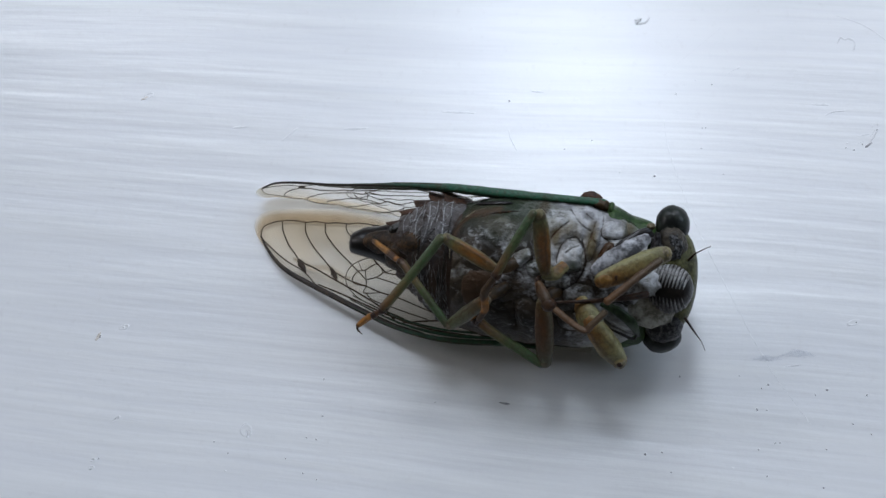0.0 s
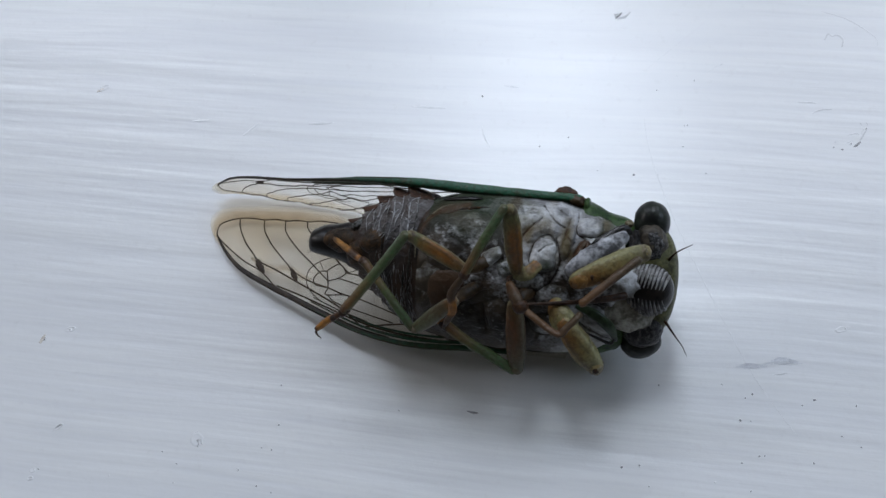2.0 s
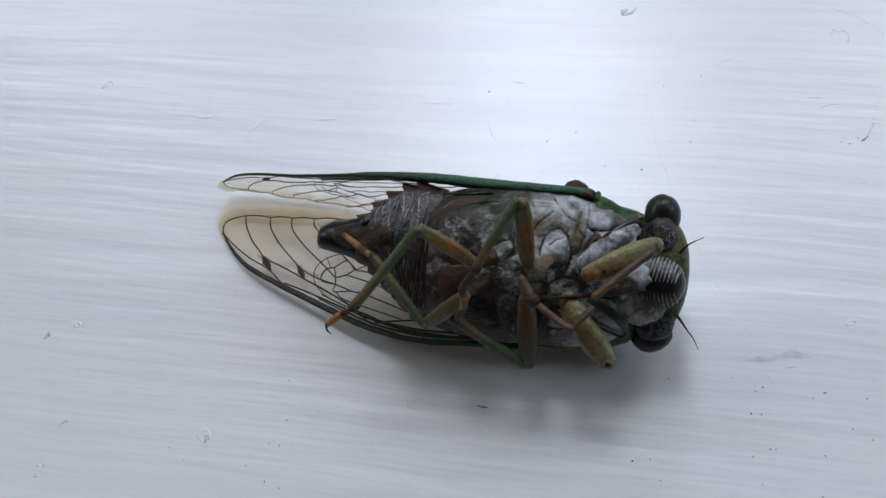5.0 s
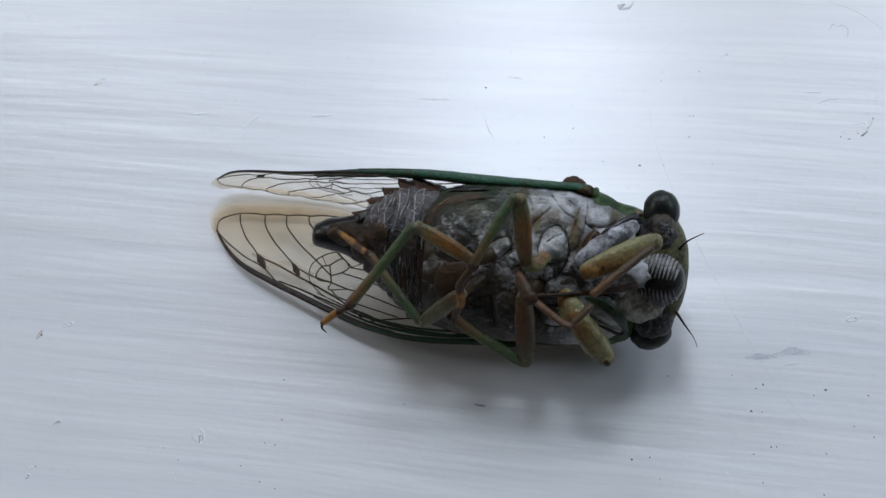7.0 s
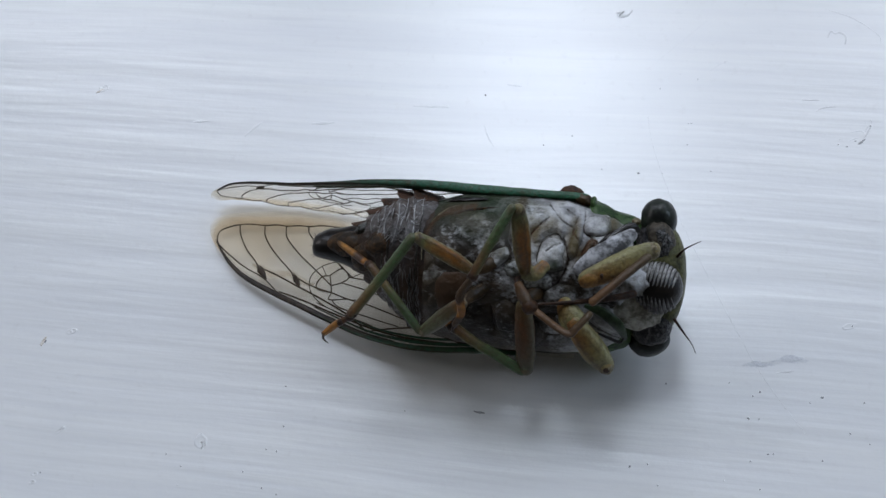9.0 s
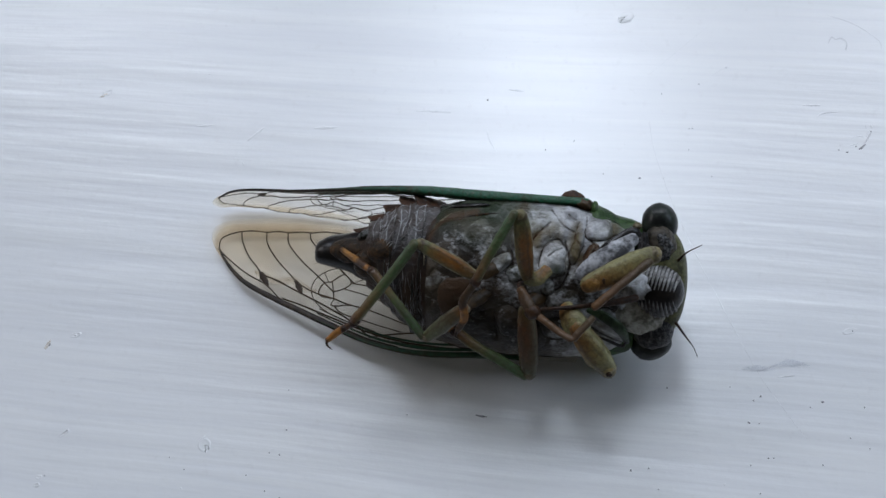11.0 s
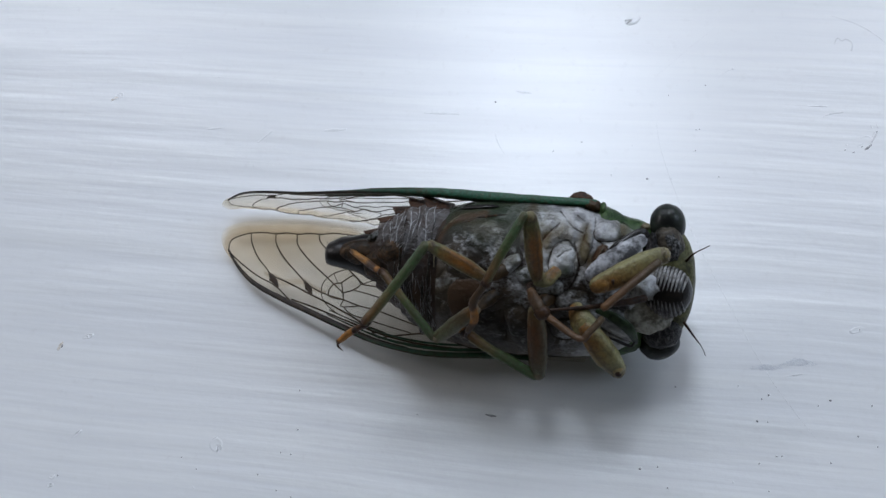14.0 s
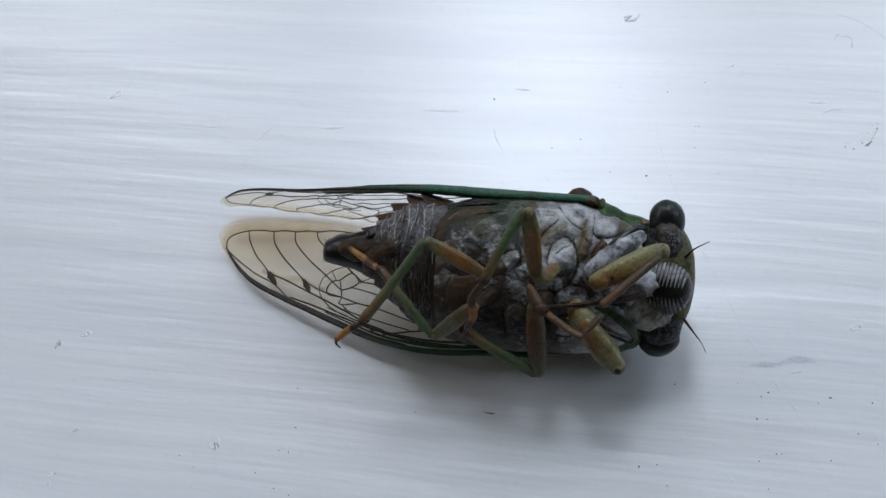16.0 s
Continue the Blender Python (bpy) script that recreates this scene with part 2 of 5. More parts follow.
PAINT = paint_material()
# unseen walls kept dark and warm to cut and tint the fill light
PLASTER = wall_material("plaster", (0.185, 0.165, 0.135))
WOOD_FLOOR = wall_material("floor_boards", (0.24, 0.16, 0.10))
BELLY = streak_material()
BREAST_SKIN = breast_material()
DUSK = shell_material("dusky_shell", (0.010, 0.009, 0.006), (0.075, 0.068, 0.055), 0.48, 0.78, 800, 0.42, 0.15, 0.8)
BLOOM = shell_material("white_bloom", (0.085, 0.080, 0.055), (0.47, 0.48, 0.50), 0.36, 0.60, 330, 0.40, 0.2, 1.0)
GREY_BLOOM = shell_material("grey_bloom", (0.010, 0.011, 0.007), (0.19, 0.195, 0.195), 0.50, 0.74, 700, 0.42, 0.15, 1.0)
BLACK = shell_material("black_shell", (0.005, 0.004, 0.004), (0.016, 0.012, 0.010), 0.45, 0.7, 600, 0.30, 0.6, 0.3)
DARK_BROWN = shell_material("dark_brown_shell", (0.024, 0.015, 0.007), (0.085, 0.050, 0.022), 0.4, 0.75, 500, 0.38, 0.15)
RUST = shell_material("rust_shell", (0.016, 0.010, 0.007), (0.088, 0.041, 0.022), 0.36, 0.68, 900, 0.5)
GREEN = shell_material("green_shell", (0.010, 0.026, 0.010), (0.060, 0.115, 0.034), 0.35, 0.70, 450, 0.45, 0.1)
DARK_GREEN = shell_material("dark_green_shell", (0.008, 0.016, 0.008), (0.035, 0.060, 0.026), 0.36, 0.70, 450, 0.35, 0.3)
OLIVE = shell_material("olive_shell", (0.028, 0.026, 0.012), (0.13, 0.13, 0.055), 0.36, 0.68, 600, 0.45)
EYE = shell_material("eye", (0.006, 0.007, 0.007), (0.042, 0.050, 0.040), 0.42, 0.70, 260, 0.36, 0.25, 0.12)
GRAIN_FACE = shell_material("grained_face", (0.008, 0.008, 0.007), (0.20, 0.20, 0.205), 0.47, 0.62, 2300, 0.35, 0.2, 1.0)
CHEEK = shell_material("cheek", (0.016, 0.013, 0.010), (0.10, 0.085, 0.065), 0.38, 0.68, 500, 0.45, 0.1, 0.8)
# pale ridge colour darkened for the forehead's side turned from the light
SHADED_RIDGE = shell_material("shaded_ridge", (0.045, 0.042, 0.042), (0.24, 0.235, 0.235), 0.38, 0.66, 1100, 0.5)
RIDGE = shell_material("pale_ridge", (0.10, 0.095, 0.085), (0.42, 0.42, 0.42), 0.38, 0.66, 1100, 0.5)
FEMUR = limb_material("femur", [(0.0, (0.13, 0.085, 0.030)), (0.3, (0.215, 0.083, 0.014)), (0.65, (0.21, 0.093, 0.020)), (0.9, (0.11, 0.125, 0.050)), (1.0, (0.10, 0.075, 0.05))], (0.195, 0.18, 0.092), 0.9)
FORE_FEMUR = limb_material("fore_femur", [(0.0, (0.22, 0.10, 0.028)), (0.3, (0.20, 0.115, 0.035)), (0.75, (0.215, 0.19, 0.078)), (1.0, (0.17, 0.145, 0.08))], (0.27, 0.265, 0.13), 0.8)
DUSKY_FEMUR = limb_material("dusky_femur", [(0.0, (0.12, 0.085, 0.035)), (0.25, (0.12, 0.045, 0.014)), (0.6, (0.10, 0.052, 0.024)), (0.9, (0.085, 0.085, 0.05)), (1.0, (0.06, 0.075, 0.03))], (0.11, 0.105, 0.07), 0.8)
OLIVE_FEMUR = limb_material("olive_femur", [(0.0, (0.20, 0.09, 0.025)), (0.2, (0.10, 0.07, 0.035)), (0.6, (0.125, 0.125, 0.07)), (1.0, (0.12, 0.14, 0.06))], (0.19, 0.185, 0.14), 0.9)
TIBIA = limb_material("tibia", [(0.0, (0.075, 0.085, 0.040)), (0.12, (0.045, 0.095, 0.040)), (0.5, (0.065, 0.100, 0.036)), (0.75, (0.14, 0.094, 0.036)), (0.92, (0.14, 0.072, 0.026)), (1.0, (0.05, 0.02, 0.01))], (0.10, 0.13, 0.06), 0.5)
BROWN_TIBIA = limb_material("brown_tibia", [(0.0, (0.075, 0.052, 0.028)), (0.5, (0.095, 0.055, 0.032)), (1.0, (0.14, 0.07, 0.03))])
TARSUS = limb_material("tarsus", [(0.0, (0.03, 0.013, 0.008)), (0.25, (0.10, 0.04, 0.014)), (0.42, (0.36, 0.15, 0.03)), (0.85, (0.36, 0.15, 0.03)), (1.0, (0.08, 0.03, 0.012))])
BANDED_TARSUS = limb_material("banded_tarsus", [(0.0, (0.27, 0.12, 0.03)), (0.2, (0.27, 0.11, 0.025)), (0.3, (0.05, 0.02, 0.01)), (0.48, (0.06, 0.025, 0.012)), (0.56, (0.36, 0.16, 0.035)), (0.9, (0.34, 0.15, 0.03)), (1.0, (0.07, 0.03, 0.012))])
DARK_TARSUS = limb_material("dark_tarsus", [(0.0, (0.05, 0.03, 0.014)), (0.42, (0.06, 0.03, 0.014)), (0.52, (0.30, 0.13, 0.03)), (0.72, (0.28, 0.12, 0.03)), (0.82, (0.05, 0.022, 0.01))])
DARK_JOINT = shell_material("dark_joint", (0.02, 0.009, 0.006), (0.06, 0.03, 0.015), 0.4, 0.7, 800, 0.35)
VEIN = shell_material("vein", (0.026, 0.018, 0.011), (0.085, 0.058, 0.033), 0.4, 0.7, 500, 0.45)
EDGE_BROWN = shell_material("edge_brown", (0.014, 0.010, 0.008), (0.050, 0.034, 0.022), 0.4, 0.7, 500, 0.4)
COSTA = limb_material("wing_edge", [(0.0, (0.024, 0.115, 0.060)), (0.45, (0.020, 0.098, 0.054)), (0.65, (0.013, 0.062, 0.036)), (0.85, (0.014, 0.022, 0.014)), (1.0, (0.02, 0.014, 0.01))], (0.032, 0.105, 0.066), 0.6)
MEMBRANE = membrane_material("wing_membrane", (0.99, 0.975, 0.94, 1), 0.19)
HIND_MEMBRANE = membrane_material("hind_wing_membrane", (0.985, 0.98, 0.965, 1), 0.05)
BORDER = membrane_material("wing_border", (0.84, 0.775, 0.695, 1), 0.16)
AMBER = shell_material("amber_shell", (0.12, 0.060, 0.016), (0.25, 0.135, 0.04), 0.38, 0.66, 700, 0.36, 0.2, 0.4)
BEIGE = shell_material("beige_fringe", (0.10, 0.085, 0.045), (0.26, 0.22, 0.15), 0.4, 0.65, 900, 0.5, 0.0, 0.8)
PALE_OLIVE = shell_material("pale_olive_shell", (0.11, 0.10, 0.078), (0.42, 0.41, 0.36), 0.38, 0.66, 420, 0.42, 0.1, 0.6)
HIP_BLOOM = shell_material("hip_bloom", (0.085, 0.085, 0.090), (0.50, 0.51, 0.54), 0.40, 0.62, 330, 0.38, 0.15, 0.4)
DARK_GRAIN = shell_material("dark_grained_face", (0.008, 0.007, 0.008), (0.10, 0.095, 0.095), 0.46, 0.64, 1200, 0.4, 0.1, 1.0)
TAIL_BROWN = shell_material("tail_brown", (0.012, 0.007, 0.003), (0.090, 0.046, 0.018), 0.42, 0.72, 900, 0.40, 0.1, 1.0)
SPOT = shell_material("wing_spot", (0.018, 0.010, 0.006), (0.055, 0.030, 0.015), 0.4, 0.7, 900, 0.5)
SILVER = shell_material("silver_rib", (0.10, 0.095, 0.09), (0.44, 0.44, 0.45), 0.36, 0.62, 900, 0.5)
DIRT = shell_material("dirt", (0.22, 0.225, 0.24), (0.44, 0.445, 0.46), 0.4, 0.7, 900, 0.8)
PALE_DIRT = shell_material("pale_dirt", (0.67, 0.685, 0.705), (0.765, 0.775, 0.79), 0.35, 0.65, 900, 0.7)


# ---- mesh helpers ----
def part(name, bm, mat, parent=None, label="", smooth=True):
    me = bpy.data.meshes.new(name)
    if smooth:
        for f in bm.faces:
            f.smooth = True
    bm.to_mesh(me)
    bm.free()
    me.materials.append(mat)
    ob = new(name, me)
    if parent:
        ob.parent = parent
    return tagged(ob, label)


def box(x0, x1, y0, y1, z0, z1, bevel=0.0, bm=None):
    own = bmesh.new()
    bmesh.ops.create_cube(own, size=1, matrix=Matrix.Translation(((x0 + x1) / 2, (y0 + y1) / 2, (z0 + z1) / 2)) @ Matrix.Diagonal((x1 - x0, y1 - y0, z1 - z0, 1)))
    if bevel:
        bmesh.ops.bevel(own, geom=own.edges[:], offset=bevel, segments=3, affect="EDGES", profile=0.5)
    if bm is None:
        return own
    me = bpy.data.meshes.new("joined")
    own.to_mesh(me)
    own.free()
    bm.from_mesh(me)
    bpy.data.meshes.remove(me)
    return bm


def spline(points, steps):
    """Catmull-Rom through points of any dimension; the values in between, evenly by index."""
    p = np.array(points, float)
    if len(p) == 2:
        k = np.linspace(0, 1, steps)[:, None]
        return p[0] * (1 - k) + p[1] * k
    e = np.vstack([2 * p[0] - p[1], p, 2 * p[-1] - p[-2]])
    out = []
    for k in np.linspace(0, len(p) - 1, steps):
        i = min(int(k), len(p) - 2)
        t = k - i
        a, b, c, d = e[i:i + 4]
        out.append(0.5 * (2 * b + (c - a) * t + (2 * a - 5 * b + 4 * c - d) * t * t + (3 * b - a - 3 * c + d) * t ** 3))
    return np.array(out)


def tube(points, radii, steps=14, around=12, flat=1.0, side=(0, 0, 1), rough=0.0, ribs=0.0, square=1.0, bm=None):
    """A tapered limb through points (mm) with rounded ends; u of its UV runs along it. flat: thickness along `side` against the width."""
    bm = bm or bmesh.new()
    uv = bm.loops.layers.uv.verify()
    line = spline(points, steps)
    rad = np.interp(np.linspace(0, 1, steps), np.linspace(0, 1, len(radii)), radii)
    rings, us = [], []
    first, last = (line[1] - line[0]), (line[-1] - line[-2])
    first, last = first / np.linalg.norm(first), last / np.linalg.norm(last)
    stations = [(line[0] - first * rad[0] * 0.75, rad[0] * 0.45, first, 0.0), (line[0] - first * rad[0] * 0.4, rad[0] * 0.85, first, 0.0)]
    for i in range(steps):
        d = line[min(i + 1, steps - 1)] - line[max(i - 1, 0)]
        stations.append((line[i], rad[i], d / np.linalg.norm(d), i / (steps - 1)))
    stations += [(line[-1] + last * rad[-1] * 0.4, rad[-1] * 0.85, last, 1.0), (line[-1] + last * rad[-1] * 0.75, rad[-1] * 0.45, last, 1.0)]
    for c, r, d, u in stations:
        a = np.cross(d, side)
        a = a / (np.linalg.norm(a) + 1e-9)
        b = np.cross(a, d)
        ring = []
        for j in range(around):
            w = 2 * math.pi * j / around
            k = r * (1 + rough * noise.noise(Vector(c) * 1.7 + Vector((math.cos(w), math.sin(w), 0))))
            k *= 1 + ribs * math.cos(3 * w + 0.6)
            ca, sa = math.copysign(abs(math.cos(w)) ** square, math.cos(w)), math.copysign(abs(math.sin(w)) ** square, math.sin(w))
            ring.append(bm.verts.new((c + a * ca * k + b * sa * k * flat) * MM))
        rings.append(ring)
        us.append(u)
    for i in range(len(rings) - 1):
        for j in range(around):
            f = bm.faces.new((rings[i][j], rings[i][(j + 1) % around], rings[i + 1][(j + 1) % around], rings[i + 1][j]))
            for l, u, w in zip(f.loops, (us[i], us[i], us[i + 1], us[i + 1]), (j, j + 1, j + 1, j)):
                l[uv].uv = (u, w / around)
    bm.faces.new(rings[0][::-1])
    bm.faces.new(rings[-1])
    bmesh.ops.recalc_face_normals(bm, faces=bm.faces[:])
    return bm


# ---- the room: white board, and unseen plain walls with window openings to hold the lamps ----
def place(ob):
    ob.matrix_world = ROOM
    return ob


board = place(part("painted_board", box(-0.8, 0.8, -0.45, 0.598, -0.03, 0.0, 0.003), PAINT, None, "white gloss-painted wooden board with brush strokes and grime", False))
tagged(board, category="board", kind="structure")
LOW, HIGH = -0.85, 1.65
place(tagged(part("floor", box(-1.4, 1.4, -1.7, 0.75, LOW - 0.1, LOW), WOOD_FLOOR, None, "brown boarded floor of the room", False), category="floor", kind="structure"))
place(tagged(part("ceiling", box(-1.4, 1.4, -1.7, 0.75, HIGH, HIGH + 0.1), PLASTER, None, "plain dim plaster ceiling, unseen", False), category="ceiling", kind="structure"))
north = box(-1.4, -0.95, 0.6, 0.75, LOW, HIGH)
box(0.77, 1.4, 0.6, 0.75, LOW, HIGH, 0, north)
box(-0.95, 0.77, 0.6, 0.75, LOW, 0.34, 0, north)
box(-0.95, 0.77, 0.6, 0.75, 1.48, HIGH, 0, north)
box(-0.335, -0.26, 0.6, 0.75, 0.34, 1.48, 0, north)
box(0.10, 0.155, 0.6, 0.75, 0.34, 1.48, 0, north)
place(tagged(part("wall_north", north, PLASTER, None, "plain plastered wall with three tall windows", False), category="wall", kind="structure"))
east = box(1.2, 1.4, -1.7, 0.05, LOW, HIGH)
box(1.2, 1.4, 0.55, 0.6, LOW, HIGH, 0, east)
box(1.2, 1.4, 0.05, 0.55, LOW, 0.5, 0, east)
box(1.2, 1.4, 0.05, 0.55, 1.22, HIGH, 0, east)
place(tagged(part("wall_east", east, PLASTER, None, "plain plastered wall with one upright opening for the fill light", False), category="wall", kind="structure"))
west = box(-1.4, -1.2, -1.7, -0.10, LOW, HIGH)
box(-1.4, -1.2, 0.54, 0.6, LOW, HIGH, 0, west)
box(-1.4, -1.2, -0.10, 0.54, LOW, 0.46, 0, west)
box(-1.4, -1.2, -0.10, 0.54, 1.14, HIGH, 0, west)
place(tagged(part("wall_west", west, PLASTER, None, "plain plastered wall with a small window", False), category="wall", kind="structure"))
place(tagged(part("wall_south", box(-1.2, 1.2, -1.7, -1.5, LOW, HIGH), PLASTER, None, "plain plastered wall", False), category="wall", kind="structure"))

# ---- the cicada ----
CICADA_ROWS = [  # seconds, shift in millimetres, turn in degrees
    (0, -0.03, 0.02, -0.02, -1.40, 0.11, -0.74),
    (0.5, -0.07, 0.02, -0.02, -1.45, 0.16, -0.69),
    (1, -0.05, 0.04, -0.02, -0.66, 0.17, -0.49),
    (1.5, -0.02, 0.05, -0.02, -0.63, 0.33, -0.46),
    (2, -0.02, 0.09, -0.02, -0.32, 0.20, -0.35),
    (2.5, -0.06, 0.05, -0.02, -0.47, 0.23, -0.49),
    (3, -0.06, -0.00, -0.02, -0.17, 0.23, -0.26),
    (3.5, -0.01, 0.02, -0.02, -0.04, -0.04, -0.06),
    (4, 0.00, 0.01, -0.02, -0.10, 0.05, -0.10),
    (6.5, 0.01, 0.01, -0.01, 0.38, 0.06, 0.04),
    (7, -0.01, -0.01, -0.01, 0.19, 0.02, -0.08),
    (7.5, -0.00, -0.04, 0.00, 0.11, 0.10, -0.06),
    (8, -0.09, -0.14, 0.02, -0.20, 0.45, 0.50),
    (8.5, -0.05, -0.16, 0.03, -0.42, 0.46, 0.50),
    (9, -0.01, -0.12, 0.05, -0.30, 0.26, 0.62),
    (11.5, -0.01, -0.17, 0.06, -0.26, 0.36, 1.32),
    (12, 0.01, -0.18, 0.07, -0.28, 0.72, 1.37),
    (12.5, -0.02, -0.17, 0.09, -0.26, 0.58, 1.27),
    (13, -0.02, -0.16, 0.10, -0.00, 0.42, 1.33),
    (13.5, -0.05, -0.18, 0.11, -0.12, 0.38, 1.28),
    (14, -0.04, -0.18, 0.12, 0.12, 0.41, 1.33),
    (14.5, -0.02, -0.15, 0.12, 0.16, 0.43, 1.44),
    (15, 0.01, -0.15, 0.12, 0.37, 0.56, 1.47),
    (15.5, -0.04, -0.15, 0.12, 0.07, 0.51, 1.47),
    (16, 0.00, -0.16, 0.12, 0.35, 0.48, 1.48),
]

BASE = np.array((8.0, -6.0, 0.0))
TAIL = np.array((-6.51, -2.08, 7.0))
AXIS = np.array((0.98286, -0.18343, -0.01845))      # tail to head
SIDE = np.array((0.16150, 0.80840, 0.56605))        # to its flank that is turned up
BELLY_UP = np.array((-0.08891, -0.55932, 0.82417))  # out of its belly


def at(x, u, v):
    """Body space (mm from the tail along the body, across, out of the belly) to the cicada's own space (mm)."""
    return TAIL + AXIS * x + SIDE * u + BELLY_UP * v - BASE


cicada = tagged(new("cicada"), "dead green-black cicada on its back, belly up, wings spread clear", "insect")


def limb(name, pts, radii, mat, parent, label="", **kw):
    return part(name, tube([at(*p) for p in pts], radii, side=kw.pop("side", tuple(BELLY_UP)), **kw), mat, parent, label)


def blob(name, centre, radii, mat, parent, label="", turn=0.0, lump=0.10, fine=2, squash=0.0):
    """A lobed plate of cuticle, flattened along the belly's direction."""
    bm = bmesh.new()
    bmesh.ops.create_icosphere(bm, subdivisions=fine + 1, radius=1.0)
    c, s = math.cos(radians(turn)), math.sin(radians(turn))
    for v in bm.verts:
        k = 1 + lump * noise.noise(v.co * 1.6 + Vector(centre)) + lump * 0.5 * noise.noise(v.co * 4.1 + Vector(centre))
        x, u, w = v.co.x * radii[0] * k, v.co.y * radii[1] * k, v.co.z * radii[2] * k
        v.co = Vector(at(centre[0] + x * c - u * s, centre[1] + x * s + u * c, centre[2] + w)) * MM
    return part(name, bm, mat, parent, label)


def loft(name, stations, mat, parent, label="", around=40, lump=0.0, teeth=0.0, sub=4, dusty=False):
    """A tube of oval sections along the body: x, right and left edge across, belly and back height."""
    bm = bmesh.new()
    dust = bm.verts.layers.float.new("bloom") if dusty else None
    rows = spline(stations, (len(stations) - 1) * sub + 1)
    rings = []
    for x, u1, u0, v1, v0 in rows:
        ring = []
        for j in range(around):
            w = 2 * math.pi * j / around
            cu, cv = math.cos(w), math.sin(w)
            u = (u1 + u0) / 2 + (u1 - u0) / 2 * math.copysign(abs(cu) ** 0.9, cu)
            v = v1 * abs(cv) ** 0.9 if cv > 0 else v0 * abs(cv) ** 0.9
            k = lump * noise.noise(Vector((x * 0.8, u * 0.8, v * 0.8)))
            ring.append(bm.verts.new(Vector(at(x + teeth * noise.noise(Vector((w * 3, x * 0.2, 0))), u * (1 + k), v * (1 + k))) * MM))
            if dusty:
                ring[-1][dust] = max(0.0, min(1.0, np.interp(math.degrees(w), (0, 12, 30, 62, 84, 104, 122, 150, 175), (0.25, 0.55, 0.72, 0.66, 0.18, 0.14, 0.34, 0.42, 0.15)) * min(1.0, (x - 3.0) / 2.0) + 0.35 * noise.noise(Vector((x * 1.3, w * 3, 5)))))
        rings.append(ring)
    for a, b in zip(rings, rings[1:]):
        for j in range(around):
            bm.faces.new((a[j], a[(j + 1) % around], b[(j + 1) % around], b[j]))
    bm.faces.new(rings[0][::-1])
    bm.faces.new(rings[-1])
    bmesh.ops.recalc_face_normals(bm, faces=bm.faces[:])
    return part(name, bm, mat, parent, label)


# abdomen: black tip, then overlapping rings with a ragged hind edge
abdomen = loft("abdomen", [(2.6, 1.9, -1.6, 1.7, -1.6), (4.5, 2.8, -2.4, 2.5, -2.6), (6.5, 4.1, -4.1, 3.6, -4.0), (9.0, 4.7, -5.7, 4.4, -4.8), (11.5, 4.9, -6.3, 4.6, -5.2)], BELLY, cicada, "dark brown ringed abdomen dusted with white bloom", lump=0.03)
loft("tail_tip", [(-0.65, 0.45, -0.5, 0.55, -0.5), (-0.5, 0.90, -0.9, 1.15, -0.95), (-0.1, 1.15, -1.05, 1.5, -1.1), (0.6, 1.45, -1.15, 1.75, -1.3), (1.8, 1.75, -1.35, 1.85, -1.5), (3.0, 2.1, -1.7, 1.9, -1.7), (3.8, 2.3, -1.9, 1.9, -1.9)], BLACK, abdomen, "glossy black tail tip", lump=0.05)
RINGS = [(2.9, 4.6, 1.95, 2.75, -1.7, -2.4), (4.1, 5.8, 3.15, 3.9, -2.6, -3.5), (5.4, 7.0, 4.15, 4.6, -3.7, -4.7), (6.7, 8.3, 4.85, 5.0, -4.8, -5.6), (8.0, 9.8, 5.1, 4.95, -5.8, -6.1)]


def front(x):
    """Height of a ring's fore edge against its width; the last one dips under the breast."""
    return 0.84 if x < 9 else 0.72


for x0, x1, a0, a1, b0, b1 in RINGS:
    h0, h1 = 0.5 * (a0 - b0) * 0.88, 0.5 * (a1 - b1) * front(x1)
    loft("ring", [(x0, a0, b0, h0, -h0), (x0 + 0.15, a0 + 0.12, b0 - 0.12, h0 + 0.12, -h0 - 0.1), (x1, a1, b1, h1, -h1)], BELLY, abdomen, around=72, lump=0.05, teeth=0.3, sub=6, dusty=True)


def flank(x0, x1, a0, a1, b0, b1):
    """The hardened flank of a ring, drawn out into a tooth at its hind corner."""
    bm = bmesh.new()
    rows = []
    for w in np.linspace(-40, 21, 18):
        peak = math.exp(-((w - 4) / 11) ** 2) + 0.25 * noise.noise(Vector((w * 0.2, x0, 2)))
        row = []
        for k in np.linspace(0, 1, 9):
            x = x0 - 0.50 * peak + k * (x1 - x0 + 0.50 * peak)
            q = (x - x0) / (x1 - x0)
            a, b, h = a0 + 0.13 + (a1 - a0) * q, b0 - 0.13 + (b1 - b0) * q, 0.5 * (a0 - b0) * 0.88 * (1 - q) + 0.5 * (a1 - b1) * front(x1) * q + 0.13
            out = 0.30 * (1 - k) * max(peak, 0.0) - 0.12 * k + 0.04 * noise.noise(Vector((w * 0.15, x * 3, 1)))
            c, sn = math.cos(radians(w)), math.sin(radians(w))
            row.append(bm.verts.new(Vector(at(x, (a + b) / 2 + ((a - b) / 2 + out) * abs(c) ** 0.9, (h + out) * math.copysign(abs(sn) ** 0.9, sn))) * MM))
        rows.append(row)
    for p, q in zip(rows, rows[1:]):
        for j in range(8):
            bm.faces.new((p[j], p[j + 1], q[j + 1], q[j]))
    bmesh.ops.recalc_face_normals(bm, faces=bm.faces[:])
    bmesh.ops.solidify(bm, geom=bm.faces[:], thickness=0.07 * MM)
    return part("ring_edge", bm, RUST, abdomen, "rust-brown toothed flank of a ring")


